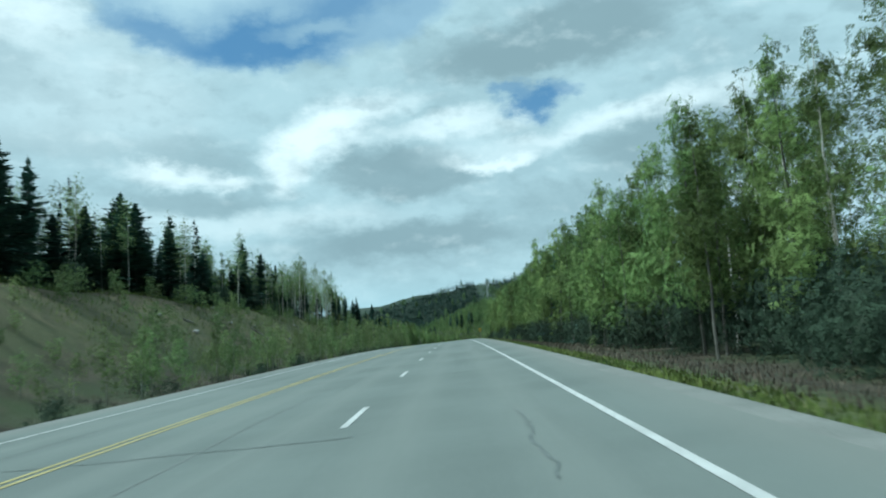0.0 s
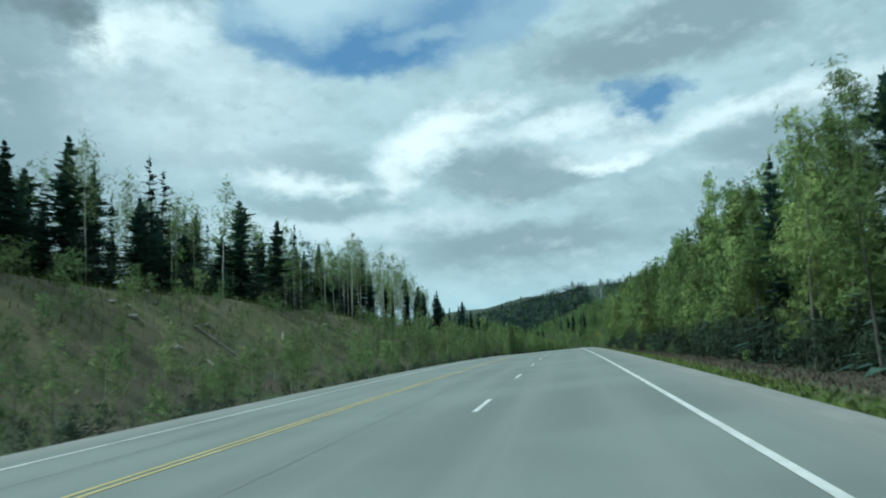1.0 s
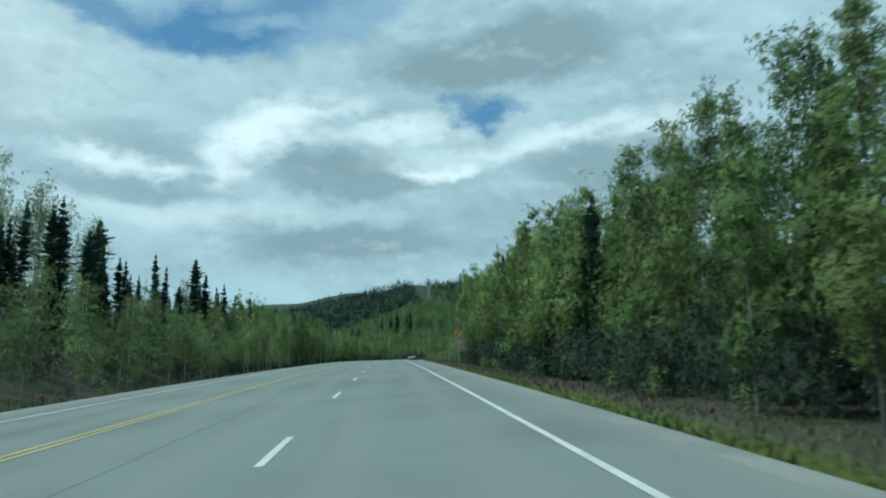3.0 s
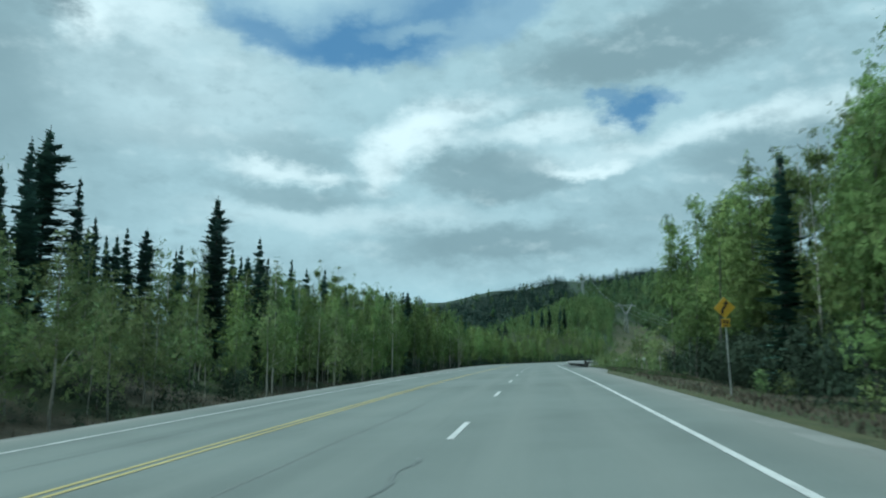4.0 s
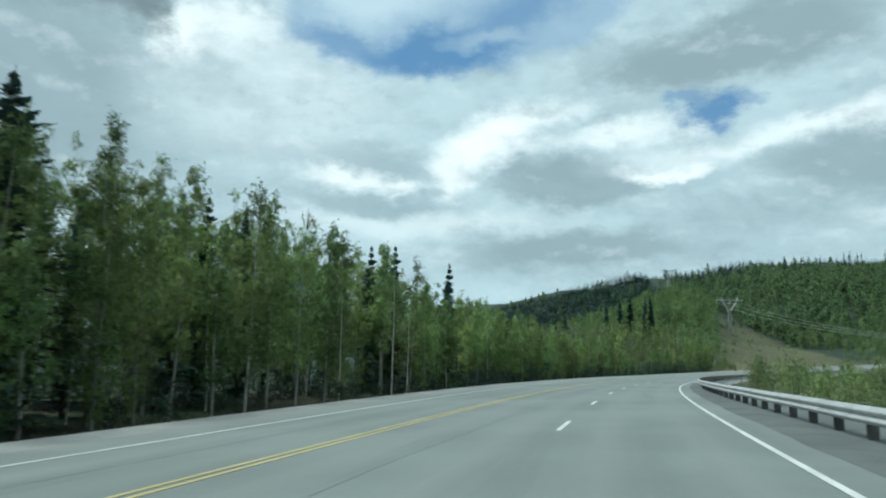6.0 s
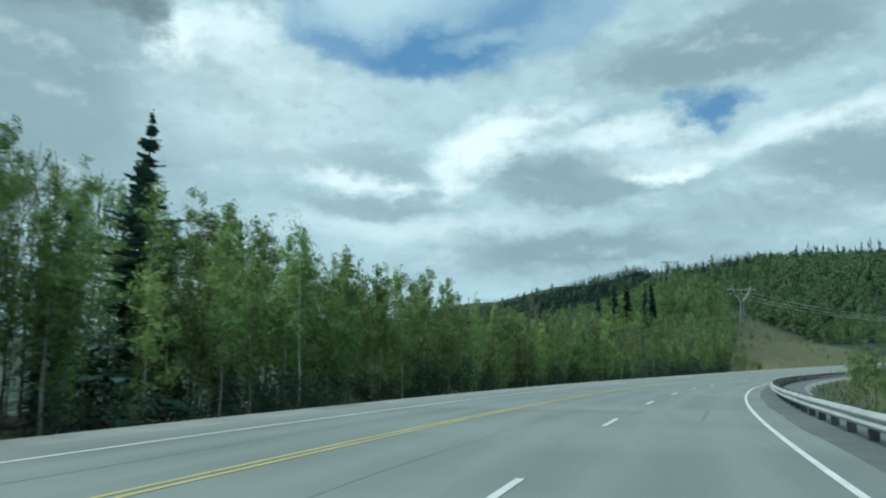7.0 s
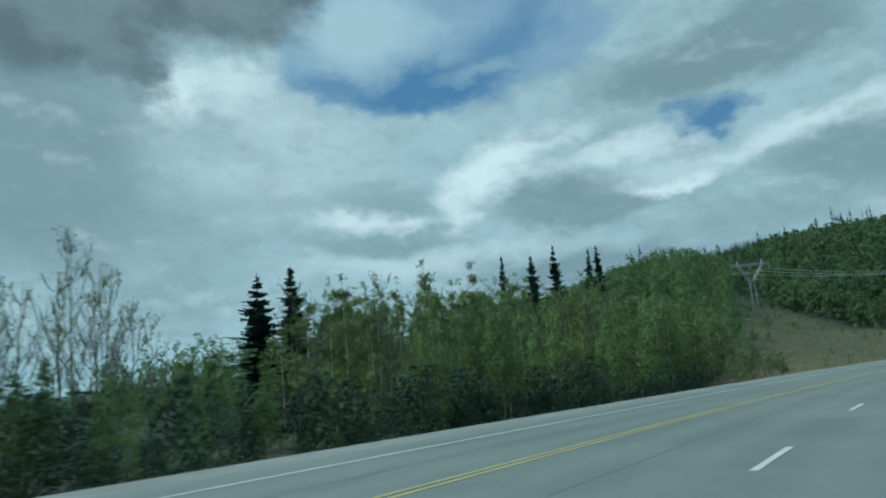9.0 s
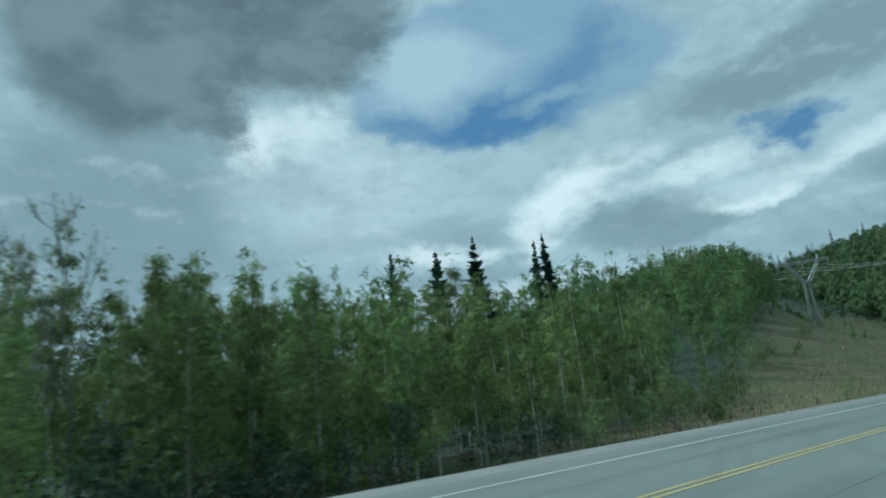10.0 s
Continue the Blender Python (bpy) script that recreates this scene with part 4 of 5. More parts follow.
def build_trees():
    rng = np.random.default_rng(11)
    taken = []
    # the wall of trees on the driven lane's side
    g = "trees beside the driven lane"
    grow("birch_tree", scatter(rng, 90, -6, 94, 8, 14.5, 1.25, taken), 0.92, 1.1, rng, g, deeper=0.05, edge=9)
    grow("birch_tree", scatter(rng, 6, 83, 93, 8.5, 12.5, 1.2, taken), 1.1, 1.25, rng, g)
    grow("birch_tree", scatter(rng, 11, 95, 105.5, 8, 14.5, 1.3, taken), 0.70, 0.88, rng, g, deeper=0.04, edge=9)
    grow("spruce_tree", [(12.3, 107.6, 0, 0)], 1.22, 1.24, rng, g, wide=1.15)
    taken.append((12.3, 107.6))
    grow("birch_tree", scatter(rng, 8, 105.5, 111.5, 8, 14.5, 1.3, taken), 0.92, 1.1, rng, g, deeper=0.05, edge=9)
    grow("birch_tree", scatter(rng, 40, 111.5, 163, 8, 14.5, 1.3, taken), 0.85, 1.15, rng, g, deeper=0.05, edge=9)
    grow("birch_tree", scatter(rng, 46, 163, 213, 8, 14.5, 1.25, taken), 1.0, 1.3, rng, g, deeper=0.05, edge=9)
    grow("spruce_tree", scatter(rng, 20, 95, 205, 10.2, 15, 2.2, taken), 0.85, 1.25, rng, g)
    grow("spruce_tree", scatter(rng, 8, 0, 100, 9.5, 15, 2.2, taken), 0.85, 1.1, rng, g)
    grow("spruce_tree", RIGHT_SPRUCES, 0.95, 1.12, rng, g, wide=1.3)
    taken += [q[:2] for q in RIGHT_SPRUCES]
    grow("roadside_shrub", scatter(rng, 12, 20, 215, 6.6, 8, 2.0, taken), 0.35, 0.6, rng, "shrubs under the trees")
    # the wood across the road, past the cut slope
    g = "trees across the road"
    grow("spruce_tree", [(-23.6, 200.2, 0, 0), (-27.0, 225.2, 0, 0)], 1.1, 1.15, rng, g)
    grow("spruce_tree", [(-32.3, 193.6, 0, 0)], 1.3, 1.32, rng, g, wide=1.15)
    grow("spruce_tree", [(-14.6, 397.2, 0, 0), (-12.2, 398.6, 0, 0)], 1.24, 1.30, rng, g, wide=1.75)
    taken += [(-23.6, 200.2), (-27.0, 225.2), (-32.3, 193.6), (-14.6, 397.2), (-12.2, 398.6)]
    grow("spruce_tree", scatter(rng, 40, 160, 215, -32, -20, 2.2, taken), 0.6, 0.92, rng, g)
    grow("spruce_tree", scatter(rng, 34, 203, 300, -27, -18.5, 2.6, taken), 0.6, 1.0, rng, g)
    grow("leafy_birch_tree", scatter(rng, 14, 192, 204, -26, -16.5, 1.6, taken), 0.48, 0.66, rng, g, deeper=0.02, edge=17)
    grow("leafy_birch_tree", scatter(rng, 28, 204, 222, -26, -16.5, 1.6, taken), 0.58, 0.74, rng, g, deeper=0.03, edge=17)
    grow("leafy_birch_tree", scatter(rng, 84, 222, 278, -27, -16.5, 1.6, taken), 0.72, 0.98, rng, g, deeper=0.03, edge=17)
    grow("leafy_birch_tree", scatter(rng, 38, 278, 303, -26, -16.5, 1.4, taken), 0.66, 0.82, rng, g, deeper=0.03, edge=17)
    grow("leafy_birch_tree", scatter(rng, 22, 297, 312, -25, -17.5, 1.3, taken), 0.64, 0.76, rng, g, deeper=0.02, edge=17)
    grow("leafy_birch_tree", scatter(rng, 14, 303, 314, -21, -16.5, 1.5, taken), 0.66, 0.8, rng, g)
    grow("leafy_birch_tree", scatter(rng, 36, 314, 335, -22, -16.5, 1.35, taken), 0.50, 0.66, rng, g, deeper=0.03, edge=17)
    grow("leafy_birch_tree", scatter(rng, 12, 335, 347, -21, -16.5, 1.5, taken), 0.58, 0.74, rng, g)
    grow("spruce_tree", scatter(rng, 6, 303, 338, -26, -19, 3.0, taken), 0.45, 0.62, rng, g)
    grow("leafy_birch_tree", scatter(rng, 5, 345, 351, -21, -16.5, 1.8, taken), 0.45, 0.6, rng, g)
    grow("leafy_birch_tree", scatter(rng, 24, 352, 371, -22, -16.5, 1.4, taken), 0.24, 0.36, rng, g)
    grow("thin_birch_tree", scatter(rng, 18, 312, 346, -25, -17, 1.6, taken), 0.55, 0.72, rng, g)
    grow("bare_birch_tree", [q for q in scatter(rng, 60, 343, 368, -33, -18.5, 1.3, taken) if q[2] < 352 + 1.1 * (-18 - q[3])], 0.66, 0.9, rng, g)
    grow("bare_birch_tree", scatter(rng, 30, 300, 348, -30, -20, 1.6, taken), 0.74, 0.95, rng, g)
    grow("bare_birch_tree", scatter(rng, 34, 200, 300, -28, -20.5, 1.8, taken), 0.95, 1.2, rng, g)
    grow("leafy_birch_tree", scatter(rng, 30, 372, 386, -27, -16.5, 1.4, taken), 0.44, 0.60, rng, g, deeper=0.02, edge=17)
    grow("bare_birch_tree", scatter(rng, 18, 371, 394, -29, -20, 1.4, taken), 0.68, 0.9, rng, g)
    grow("leafy_birch_tree", scatter(rng, 42, 386, 402, -29, -16.5, 1.4, taken), 0.50, 0.66, rng, g, deeper=0.025, edge=17)
    grow("spruce_tree", [(9.7, 464.1, 0, 0), (7.4, 465.0, 0, 0), (3.0, 456.0, 0, 0), (0.4, 452.0, 0, 0), (-4.0, 450.0, 0, 0)], 1.6, 1.74, rng, g)
    grow("spruce_tree", scatter(rng, 5, 400, 425, -48, -34, 3.0, taken), 0.8, 1.0, rng, g)
    grow("leafy_birch_tree", scatter(rng, 24, 402, 412, -32, -17, 1.5, taken), 0.50, 0.64, rng, g, deeper=0.02, edge=17)
    grow("leafy_birch_tree", scatter(rng, 64, 412, 445, -32, -17, 1.5, taken), 0.66, 0.88, rng, g)
    grow("leafy_birch_tree", scatter(rng, 20, 379, 392, -44, -32, 1.6, taken), 0.92, 1.14, rng, g)
    grow("leafy_birch_tree", scatter(rng, 34, 392, 430, -48, -32, 1.7, taken), 1.0, 1.22, rng, g)
    grow("thin_birch_tree", scatter(rng, 22, 190, 300, -22, -16.2, 1.4, taken), 0.55, 0.85, rng, g)
    grow("young_birch", scatter(rng, 84, 120, 212, -22, -15, 1.6, taken), 0.8, 1.5, rng, "young birches at the road's edge")
    # the cut slope and the wood above it
    grow("young_birch", scatter(rng, 90, 12, 135, -19, -13.5, 1.4, taken), 0.45, 0.95, rng, "young birches below the cut slope")
    grow("roadside_shrub", scatter(rng, 150, 10, 150, -29, -13.5, 1.5, taken), 0.4, 1.0, rng, "shrubs on the cut slope")
    g = "trees above the cut slope"
    grow("spruce_tree", scatter(rng, 92, 35, 160, -42, -30, 1.7, taken), 0.55, 0.95, rng, g, wide=1.45)
    grow("thin_birch_tree", scatter(rng, 52, 35, 140, -40, -29.5, 1.5, taken), 0.75, 1.1, rng, g)
    grow("thin_birch_tree", scatter(rng, 50, 130, 184, -38, -28, 1.6, taken), 1.0, 1.3, rng, g)
    # the open inside of the bend
    grow("young_birch", [(*on_road(q, o)[:2], q, o) for q, o in ((206.0, 5.3), (208.5, 5.9), (204.0, 6.3), (211.0, 5.6))], 0.65, 0.85, rng, "shrubs inside the bend", wide=1.4)
    grow("roadside_shrub", scatter(rng, 90, 216, 420, 4.8, 26, 1.8, taken), 0.6, 1.4, rng, "shrubs inside the bend")
    grow("young_birch", scatter(rng, 64, 245, 420, 7, 24, 2.2, taken), 0.7, 1.15, rng, "shrubs inside the bend")
    grow("young_birch", scatter(rng, 30, 262, 345, 5.0, 13, 1.8, taken), 0.6, 0.95, rng, "shrubs inside the bend")
    grow("spruce_tree", scatter(rng, 7, 228, 330, 8, 24, 3.0, taken), 0.22, 0.36, rng, "small spruces inside the bend", wide=1.5)

    shrub_rng = np.random.default_rng(13)
    for i in range(110):
        y = shrub_rng.uniform(425, 600)
        lo, hi = line_clearing(y)
        x = shrub_rng.uniform(lo + 1, hi)
        if road_place([x], [y])[1][0] < -17:
            plant("roadside_shrub", x, y, shrub_rng.uniform(0.3, 0.9), shrub_rng.uniform(0, 360), shrub_rng, "shrubs under the power line")
    edge = [(float(line_clearing(y)[0]) + shrub_rng.uniform(-1.0, 3.0), y, 0, 1) for y in shrub_rng.uniform(418, 475, 16)]
    edge += [(x, y, 0, 1) for x, y in zip(shrub_rng.uniform(18.5, 26, 18), shrub_rng.uniform(404, 425, 18)) if road_place([x], [y])[1][0] < -15.5]
    grow("young_birch", edge, 0.5, 0.85, shrub_rng, "shrubs under the power line", wide=1.3)
    # woods behind the first rows
    rng = np.random.default_rng(12)
    for kind, name, label in (("birch_tree", "birches_beside_lane", "slim birches in the second row beside the lane"), ("leafy_birch_tree", "birches_across_road", "leafy birches in the second row across the road")):
        rows = np.array(BEHIND[kind])
        woods(name, label, BIRCH_PLAIN, SPRUCE_BACK, rows[:, :2], rng.random(len(rows)) < 0.0, rows[:, 2], rng, True, LEAF)
    xy, s, o = spread_xy(rng, 160, -15, 214, 14, 22)
    woods("woods_beside_lane", "mixed birch and spruce wood behind the roadside trees", BIRCH_BACK, SPRUCE_BACK, xy, rng.random(len(xy)) < 0.25, rng.uniform(0.75, 1.05, len(xy)), rng, True, LEAF)
    xy, s, o = spread_xy(rng, 170, 205, 290, -48, -26)
    woods("woods_across_road", "mixed birch and spruce wood across the road", BIRCH_BACK, SPRUCE_BACK, xy, rng.random(len(xy)) < 0.4, rng.uniform(0.75, 1.1, len(xy)), rng, True, LEAF)
    xy, s, o = spread_xy(rng, 200, 30, 165, -50, -33)
    woods("woods_above_slope", "spruce wood above the brown cut slope", BIRCH_BACK, SPRUCE_BACK, xy, rng.random(len(xy)) < 0.6, rng.uniform(0.7, 1.15, len(xy)), rng, True, LEAF)

    # undergrowth whose dark colour stands for the shade at the trees' feet
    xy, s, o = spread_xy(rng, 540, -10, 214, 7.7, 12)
    woods("undergrowth_beside_lane", "low brush coloured dark for the shade below the roadside trees", BRUSH, BRUSH, xy, rng.random(len(xy)) < 0.0, rng.uniform(0.65, 1.25, len(xy)) * (1 + 0.13 * (o - 7.9)), rng, False, BRUSH_SHADED)
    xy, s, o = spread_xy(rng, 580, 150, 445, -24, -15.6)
    woods("undergrowth_across_road", "low brush across the road, coloured dark for the shade there", BRUSH, BRUSH, xy, rng.random(len(xy)) < 0.0, rng.uniform(0.3, 0.8, len(xy)), rng, False, BRUSH_SHADED)

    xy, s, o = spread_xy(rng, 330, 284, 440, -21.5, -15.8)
    woods("tall_undergrowth", "tall green bushes coloured dark for the shade below the thin birches", WILLOW, WILLOW, xy, rng.random(len(xy)) < 0.0, 0.35 + 0.95 * rng.random(len(xy)) ** 1.5, rng, False, BRUSH_GREEN)

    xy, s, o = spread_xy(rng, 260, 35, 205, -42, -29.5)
    woods("undergrowth_above_slope", "low brush coloured dark for the shade between the trees above the cut slope", BRUSH, BRUSH, xy, rng.random(len(xy)) < 0.0, rng.uniform(0.6, 1.5, len(xy)), rng, False, BRUSH_SHADED)
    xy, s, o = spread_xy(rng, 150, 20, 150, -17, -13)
    woods("undergrowth_below_slope", "low brush along the road below the slope, in the shade-dark colour", BRUSH, BRUSH, xy, rng.random(len(xy)) < 0.0, rng.uniform(0.2, 0.5, len(xy)), rng, False, BRUSH_SHADED)

    x, y = rng.uniform(20, 62, 500), rng.uniform(560, 880, 500)
    xy = np.column_stack([x, y])[in_clearing(x, y)]
    woods("clearing_brush", "low dark brush under the power line on the hill", BIRCH_FAR, BIRCH_FAR, xy, rng.random(len(xy)) < 0.0, rng.uniform(0.12, 0.28, len(xy)), rng, False)

    def hill_places(count, x0, x1, y0, y1):
        x, y = rng.uniform(x0, x1, count), rng.uniform(y0, y1, count)
        s, o = road_place(x, y)
        lo, hi = line_clearing(y)
        keep = (o < -15.5) & ~((x > lo) & (x < hi) & (y > 400))
        return np.column_stack([x, y])[keep]

    xy = hill_places(1050, -70, 140, 395, 565)
    xy = xy[(xy[:, 1] > 405 + np.clip(-xy[:, 0] - 10, 0, 100) * 0.3)]
    woods("hillside_birches", "light green birch wood on the hillside", BIRCH_MID, SPRUCE_BACK, xy, rng.random(len(xy)) < np.where(dark_woods(xy[:, 0], xy[:, 1]), 0.98, 0.03), rng.uniform(0.65, 1.0, len(xy)) * np.where(xy[:, 1] < 520, 1.2, 1.0), rng, False, LEAF_HILL)
    xy = hill_places(560, -25, 45, 490, 585)
    xy = xy[~dark_woods(xy[:, 0], xy[:, 1])]
    woods("knoll_birches", "dense light green birches on the knoll below the ridge", BIRCH_MID, SPRUCE_BACK, xy, rng.random(len(xy)) < 0.03, rng.uniform(0.8, 1.05, len(xy)), rng, False, LEAF_HILL)
    xy = hill_places(1150, 45, 210, 540, 660)
    woods("slope_birches", "dense birch wood on the slope beside the power line", BIRCH_FAR, SPRUCE_FAR, xy, rng.random(len(xy)) < 0.05, rng.uniform(0.75, 1.0, len(xy)), rng, False)
    xy = hill_places(2000, -110, 220, 560, 750)
    dark = rng.random(len(xy)) < np.clip(0.02 + 0.94 * dark_woods(xy[:, 0], xy[:, 1]), 0, 1)
    woods("upper_hillside_wood", "birch wood with spruces along the hill's crest", BIRCH_FAR, SPRUCE_FAR, xy, dark, rng.uniform(0.65, 1.0, len(xy)) * np.where(dark & (rng.random(len(xy)) < 0.15), 1.3, 1.0), rng, wood_too=False)
    xy = hill_places(3700, -210, 40, 525, 750)
    xy = xy[dark_woods(xy[:, 0], xy[:, 1])]
    woods("spruce_hillside", "dark spruce wood on the hill's flank", BIRCH_FAR, SPRUCE_FAR, xy, rng.random(len(xy)) < 0.985, rng.uniform(0.6, 0.95, len(xy)), rng, wood_too=False)
    xy = hill_places(24, -30, 22, 520, 560)
    woods("crest_spruces", "single dark spruces standing above the birch knoll", BIRCH_BACK, SPRUCE_BACK, xy, rng.random(len(xy)) < 2.0, rng.uniform(1.05, 1.45, len(xy)), rng, wood_too=False)
    xy = hill_places(60, 48, 220, 640, 740)
    woods("crest_spruces", "single dark spruces along the hill's crest", BIRCH_BACK, SPRUCE_BACK, xy, rng.random(len(xy)) < 2.0, rng.uniform(1.1, 1.6, len(xy)), rng, wood_too=False)
    xy = hill_places(4000, -250, 200, 745, 850)
    woods("dark_ridge_wood", "dark spruce wood covering the far ridge", BIRCH_FAR, SPRUCE_FAR, xy, rng.random(len(xy)) < 0.98, rng.uniform(0.55, 0.9, len(xy)), rng, wood_too=False)


build_trees()

# ---------------------------------------------------------------- roadside things


def build_guardrail():
    rail = tagged(new("guardrail"), "galvanised steel guardrail on dark wooden posts beside the bend", "guardrail")
    s0, s1, mid = 217.3, 470.0, 0.375
    side = lambda s: np.interp(s, [217, 222, 238, 255, 275], [1.84, 1.70, 1.50, 1.33, 1.05])
    pitch = 3.81
    # the two-wave profile of the beam: out towards the road, then up
    prof = np.array([[0.0, -0.135], [0.0, -0.118], [-0.075, -0.083], [-0.075, -0.048], [-0.005, -0.018], [-0.005, 0.018], [-0.075, 0.048], [-0.075, 0.083], [0.0, 0.118], [0.0, 0.135]])
    bm = bmesh.new()
    box(bm, (0.15, 0.14, 1.7), pose(0, 0, -0.13), 0.012)
    post = bm_mesh("post", bm, POST_WOOD)
    bm = bmesh.new()
    box(bm, (0.15, 0.15, 0.29), pose(0, 0, 0), 0.01)
    block = bm_mesh("spacer_block", bm, POST_WOOD)
    k = 0
    s = s0
    while s < s1:
        o = float(side(s))
        p = on_road(np.array([s]), np.array([o + 0.34]))[0]
        h = float(np.interp(s, S, HEAD))
        ob = part("post", post, rail)
        ob.matrix_basis = pose(p[0], p[1], p[2] - 0.34, 0, 0, -math.degrees(h))
        p = on_road(np.array([s]), np.array([o + 0.18]))[0]
        ob = part("spacer_block", block, rail)
        ob.matrix_basis = pose(p[0], p[1], p[2] + mid, 0, 0, -math.degrees(h))
        if k % 2 == 0:
            ss = np.linspace(s, s + pitch + 0.12, 5)
            pts = np.stack([on_road(ss, side(ss) + a + 0.09, mid + b + 0.002 * (k % 4)) for a, b in prof], 1)
            back = np.stack([on_road(ss, side(ss) + a + 0.096, mid + b + 0.002 * (k % 4)) for a, b in prof[::-1]], 1)
            part("beam", grid_mesh("beam", np.concatenate([pts, back], 1), STEEL, False), rail)
        s += pitch / 2
        k += 1
    # the blunt end piece
    p = on_road(np.array([s0 - 0.15]), np.array([side(s0) + 0.05]))[0]
    bm = bmesh.new()
    box(bm, (0.07, 0.30, 0.27), pose(*p) @ pose(0, 0, mid), 0.03)
    part("end_piece", bm_mesh("end_piece", bm, STEEL), rail, "rounded steel end piece")


def build_sign():
    x, y, top = 4.5, 177.0, 2.98
    z = float(ground_z([x], [y])[0])
    sign = tagged(new("curve_sign"), "yellow diamond curve sign with a black arrow on a steel post", "road sign")
    sign.matrix_basis = pose(x, y, z, 0, -2.5, 3)
    tall = top - z
    bm = bmesh.new()
    box(bm, (0.035, 0.035, tall + 0.4), pose(0, 0.03, (tall - 0.6) / 2), 0.008)
    part("post", bm_mesh("post", bm, STEEL), sign)
    mid = tall - 0.35
    bm = bmesh.new()
    box(bm, (0.49, 0.012, 0.49), pose(0, 0, mid, 0, 45, 0), 0.004)
    face = part("diamond_plate", bm_mesh("diamond_plate", bm, SIGN_YELLOW), sign)
    q = []
    path = [(-0.08, -0.20), (-0.08, -0.07), (-0.02, 0.0), (0.035, 0.06), (0.05, 0.14)]
    for (a, b), (c, d) in zip(path[:-1], path[1:]):
        n = Vector((-(d - b), c - a)).normalized() * 0.04
        q.append([(a + n.x, -0.012, b + n.y + mid), (c + n.x, -0.012, d + n.y + mid), (c - n.x, -0.012, d - n.y + mid), (a - n.x, -0.012, b - n.y + mid)])
    q.append([(-0.05, -0.012, 0.13 + mid), (0.15, -0.012, 0.12 + mid), (0.085, -0.012, 0.24 + mid), (0.075, -0.012, 0.24 + mid)])
    part("arrow", quads_mesh("arrow", q, SIGN_BLACK), face, "black bent arrow")
    bm = bmesh.new()
    box(bm, (0.27, 0.012, 0.27), pose(0, 0, mid - 0.49), 0.004)
    plate = part("advisory_plate", bm_mesh("advisory_plate", bm, SIGN_YELLOW), sign)
    bm = bmesh.new()
    for dx in (-0.055, 0.055):
        box(bm, (0.07, 0.004, 0.12), pose(dx, -0.009, mid - 0.46))
    box(bm, (0.15, 0.004, 0.035), pose(0, -0.009, mid - 0.58))
    part("marking", bm_mesh("marking", bm, SIGN_BLACK), plate)


def lattice(a, b, w0, w1, r, panels):
    """A square lattice mast from a to b."""
    a, b = np.array(a, float), np.array(b, float)
    d = (b - a) / np.linalg.norm(b - a)
    u = np.cross(d, [0, 1.0, 0])
    u /= np.linalg.norm(u)
    v = np.cross(d, u)
    ring = lambda t: [a + (b - a) * t + (u * i + v * j) * (w0 + (w1 - w0) * t) / 2 for i, j in ((1, 1), (-1, 1), (-1, -1), (1, -1))]
    out = []
    for k in range(4):
        out.append(bar(ring(0)[k], ring(1)[k], r))
    for p in range(panels):
        lo, hi = ring(p / panels), ring((p + 1) / panels)
        for k in range(4):
            out.append(bar(lo[k], hi[(k + 1) % 4] if p % 2 else hi[k - 1], r * 0.6))
    return np.concatenate(out)


HANG = {}


def build_tower(x, y, top, turn, name="transmission_tower"):
    z = float(ground_z([x], [y])[0]) - 0.2
    tall = top - z
    tower = tagged(new(name), "grey steel lattice transmission tower with a V-shaped head", "pylon", "towers of the power line")
    tower.matrix_basis = pose(x, y, z, 0, 0, turn)
    waist = tall * 0.70
    part("mast", quads_mesh("mast", np.concatenate([lattice((sx * 0.75, 0, 0), (sx * 0.45, 0, waist), 0.32, 0.36, 0.07, 12) for sx in (-1, 1)]), STEEL), tower)
    for sx in (-1, 1):
        part("arm", quads_mesh("arm", lattice((sx * 0.5, 0, waist), (sx * 3.0, 0, tall - 0.3), 0.6, 0.4, 0.065, 7), STEEL), tower)
        part("peak", quads_mesh("peak", lattice((sx * 3.0, 0, tall - 0.3), (sx * 3.1, 0, tall + 1.1), 0.35, 0.05, 0.08, 3), STEEL), tower)
    part("crossarm", quads_mesh("crossarm", lattice((-5.2, 0, tall - 0.2), (5.2, 0, tall - 0.2), 0.46, 0.46, 0.06, 16), STEEL), tower)
    part("brace", quads_mesh("brace", lattice((-0.6, 0, waist), (0.6, 0, waist), 0.4, 0.4, 0.08, 3), STEEL), tower)
    m = pose(x, y, z, 0, 0, turn)
    spots = []
    for px in (-4.9, 0.0, 4.9):
        t = np.linspace(0, 1, 15)
        part("insulator", quads_mesh("insulator", tube(np.column_stack([t * 0 + px, t * 0, tall - 0.4 - 1.1 * t]), 0.05 + 0.05 * (np.arange(15) % 2), 6), CABLE), tower)
        spots.append(m @ Vector((px, 0, tall - 1.5)))
    HANG[name, round(y)] = spots


def build_power_line():
    build_tower(PYLON[0], PYLON[1], 22.3, 8)
    build_tower(PYLON_FAR[0], PYLON_FAR[1], 52.0, 6)
    build_tower(89.5, 293.0, 5.5, 10)
    keys = sorted(HANG, key=lambda k: k[1])
    line = tagged(new("power_line"), "three sagging aluminium cables between the towers", "cable")
    for a, b in zip(keys[:-1], keys[1:]):
        for p, q in zip(HANG[a], HANG[b]):
            t = np.linspace(0, 1, 26)
            pts = np.outer(1 - t, p) + np.outer(t, q)
            pts[:, 2] -= 4 * t * (1 - t) * 0.03 * (q - p).length
            part("cable", quads_mesh("cable", tube(pts, np.full(26, 0.03), 5), CABLE), line)


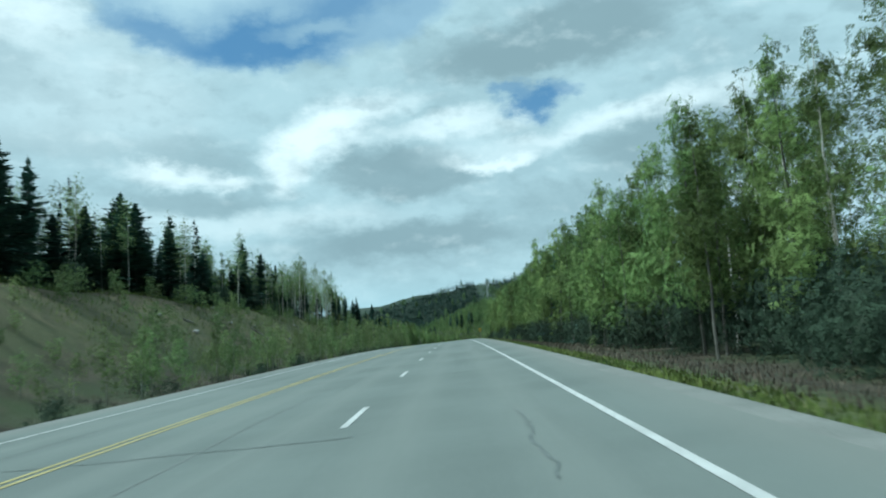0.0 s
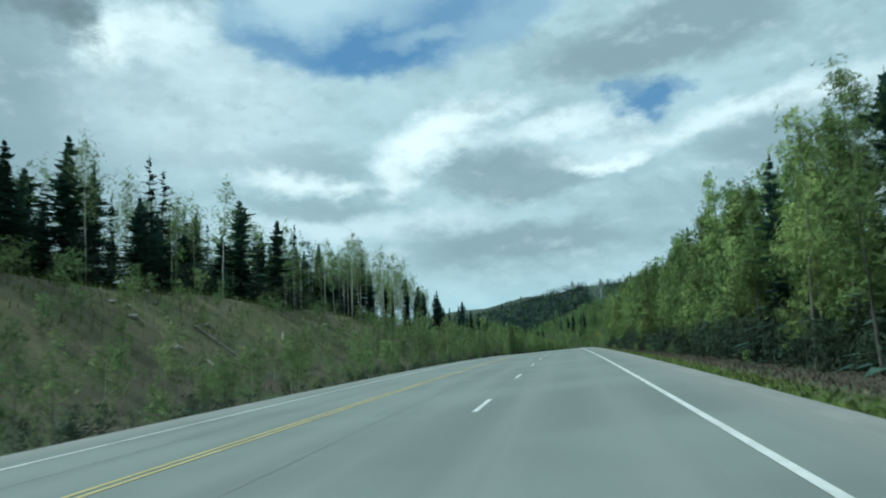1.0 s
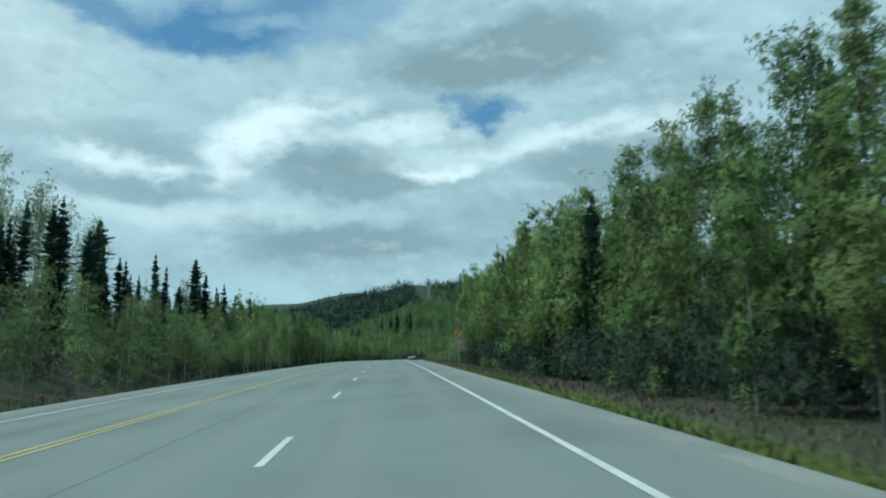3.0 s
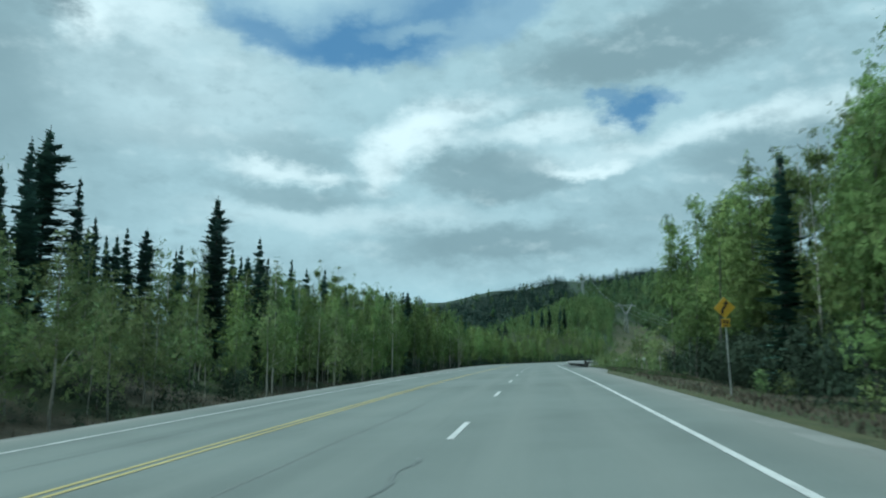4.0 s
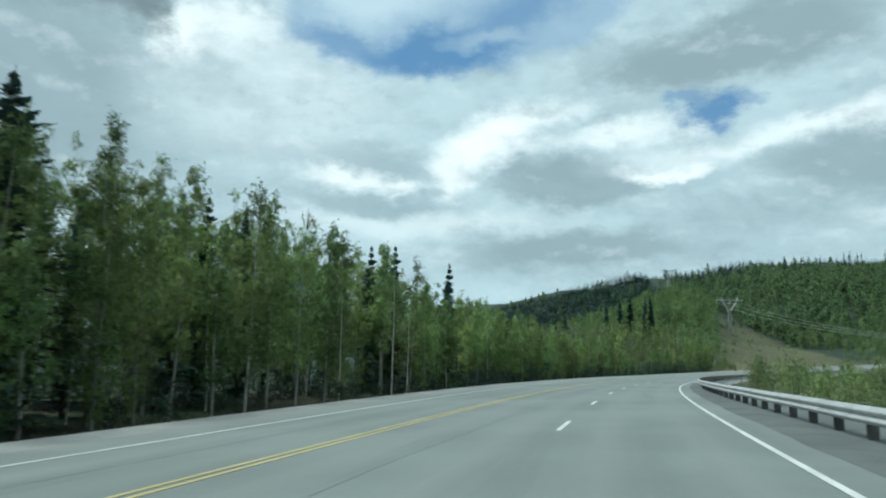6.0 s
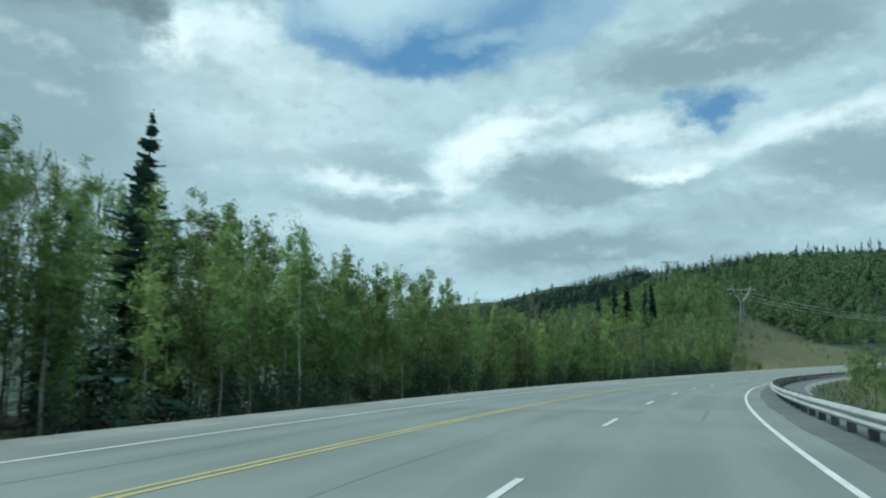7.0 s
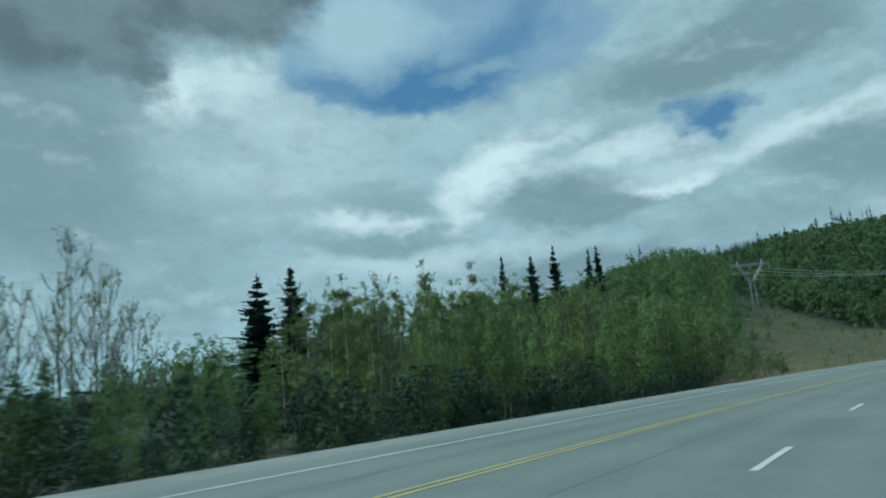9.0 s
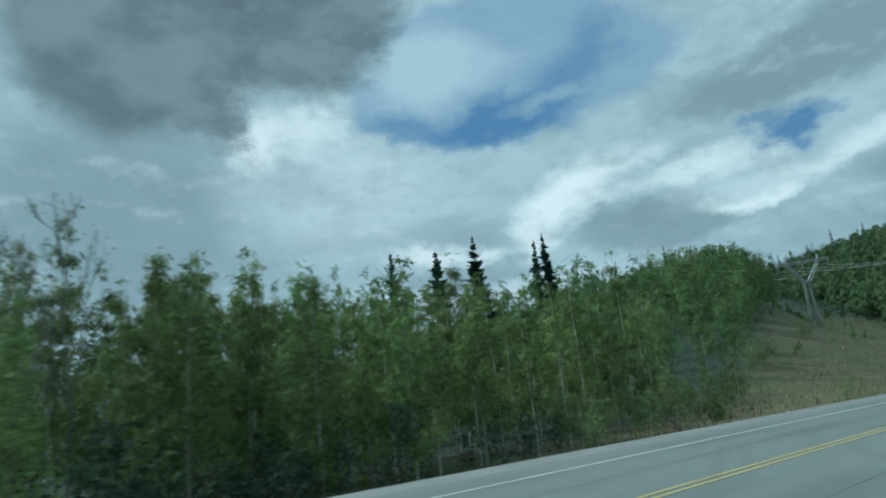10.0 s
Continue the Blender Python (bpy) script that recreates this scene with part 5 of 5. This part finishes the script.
def blades(rng, x, y, height, width):
    z = ground_z(x, y) - 0.03
    n = len(x)
    w = rng.uniform(0, 2 * math.pi, n)
    side = np.stack([np.cos(w), np.sin(w), w * 0], 1) * width[:, None]
    lean = np.stack([np.cos(w + 1.3), np.sin(w + 1.3), w * 0], 1) * (height * rng.uniform(0.1, 0.6, n))[:, None]
    p = np.stack([x, y, z], 1)
    up = np.array([0, 0, 1.0]) * height[:, None]
    return np.stack([p - side, p + side, p + side * 0.6 + lean * 0.4 + up * 0.6, p + lean + up], 1)


def build_grass():
    rng = np.random.default_rng(21)
    for name, mat, count, s0, s1, o0, o1, lo, hi, label in (
            ("verge_grass", GRASS, 22000, 0, 160, 1.5, 3.0, 0.04, 0.14, "short green grass along the gravel shoulder"),
            ("dry_grass", DRY_GRASS, 20000, 0, 215, 2.7, 8.5, 0.05, 0.22, "brown dry grass under the roadside trees"),
            ("roadside_weeds", DRY_GRASS, 16000, 30, 400, -17.5, -13.1, 0.1, 0.4, "brown dry weeds across the road"),
            ("slope_grass", GRASS, 16000, 40, 145, -40, -16, 0.15, 0.5, "patchy grass on the cut slope"),
            ("bend_verge_grass", BEND_GRASS, 9000, 192, 224, 2.7, 7.0, 0.04, 0.16, "short olive grass where the guardrail begins"),
            ("bend_grass", BEND_GRASS, 15000, 214, 430, 3.6, 24, 0.12, 0.38, "grass on the valley side of the bend")):
        xy, s, o = spread_xy(rng, count, s0, s1, o0, o1)
        q = blades(rng, xy[:, 0], xy[:, 1], rng.uniform(lo, hi, len(xy)), rng.uniform(0.012, 0.04, len(xy)))
        tagged(new(name, quads_mesh(name, q, mat)), label, "grass", kind="stuff")
    x, y = rng.uniform(18, 105, 26000), rng.uniform(402, 500, 26000)
    keep = in_clearing(x, y) & (road_place(x, y)[1] < -13.6) & (rng.random(26000) < 1.1 - (y - 402) / 110)
    x, y = x[keep], y[keep]
    q = blades(rng, x, y, rng.uniform(0.15, 0.5, len(x)), rng.uniform(0.02, 0.06, len(x)))
    tagged(new("clearing_grass", quads_mesh("clearing_grass", q, OCHRE_GRASS)), "bleached dry grass under the power line", "grass", kind="stuff")


def rock_mesh(seed, size):
    bm = bmesh.new()
    bmesh.ops.create_icosphere(bm, subdivisions=2, radius=size)
    for v in bm.verts:
        v.co *= 1 + 0.35 * noise.noise(v.co * (1.6 / size) + Vector((seed, 0, 0)))
        v.co.z *= 0.65
    return bm_mesh("rock", bm, ROCK)


def build_debris():
    rng = np.random.default_rng(31)
    rocks = [rock_mesh(i, 0.3) for i in range(3)]
    for i in range(26):
        s, o = rng.uniform(55, 140), rng.uniform(-29, -19)
        x, y, _ = on_road(s, o)
        z = float(ground_z([x], [y])[0])
        ob = tagged(new("rock", rocks[i % 3]), "pale grey rock lying on the roadside slope", "rock", "rocks on the slope")
        k = rng.uniform(0.4, 1.0)
        ob.matrix_basis = pose(x, y, z + 0.02, 0, 0, rng.uniform(0, 360)) @ Matrix.Diagonal((k * 1.2, k, k, 1))
    for i in range(12):
        s, o = rng.uniform(55, 140), rng.uniform(-29, -20)
        x, y, _ = on_road(s, o)
        w = rng.uniform(0, math.pi)
        ln = rng.uniform(1.2, 3.2)
        t = np.linspace(-0.5, 0.5, 6)
        px, py = x + np.cos(w) * t * ln, y + np.sin(w) * t * ln
        pz = ground_z(px, py) + 0.07
        tagged(new("fallen_log", quads_mesh("fallen_log", tube(np.column_stack([px, py, pz]), np.linspace(0.10, 0.05, 6), 7), DEAD_WOOD)), "weathered grey log lying on the slope", "log", "logs on the slope")


build_guardrail()
build_sign()
build_power_line()
build_grass()
build_debris()
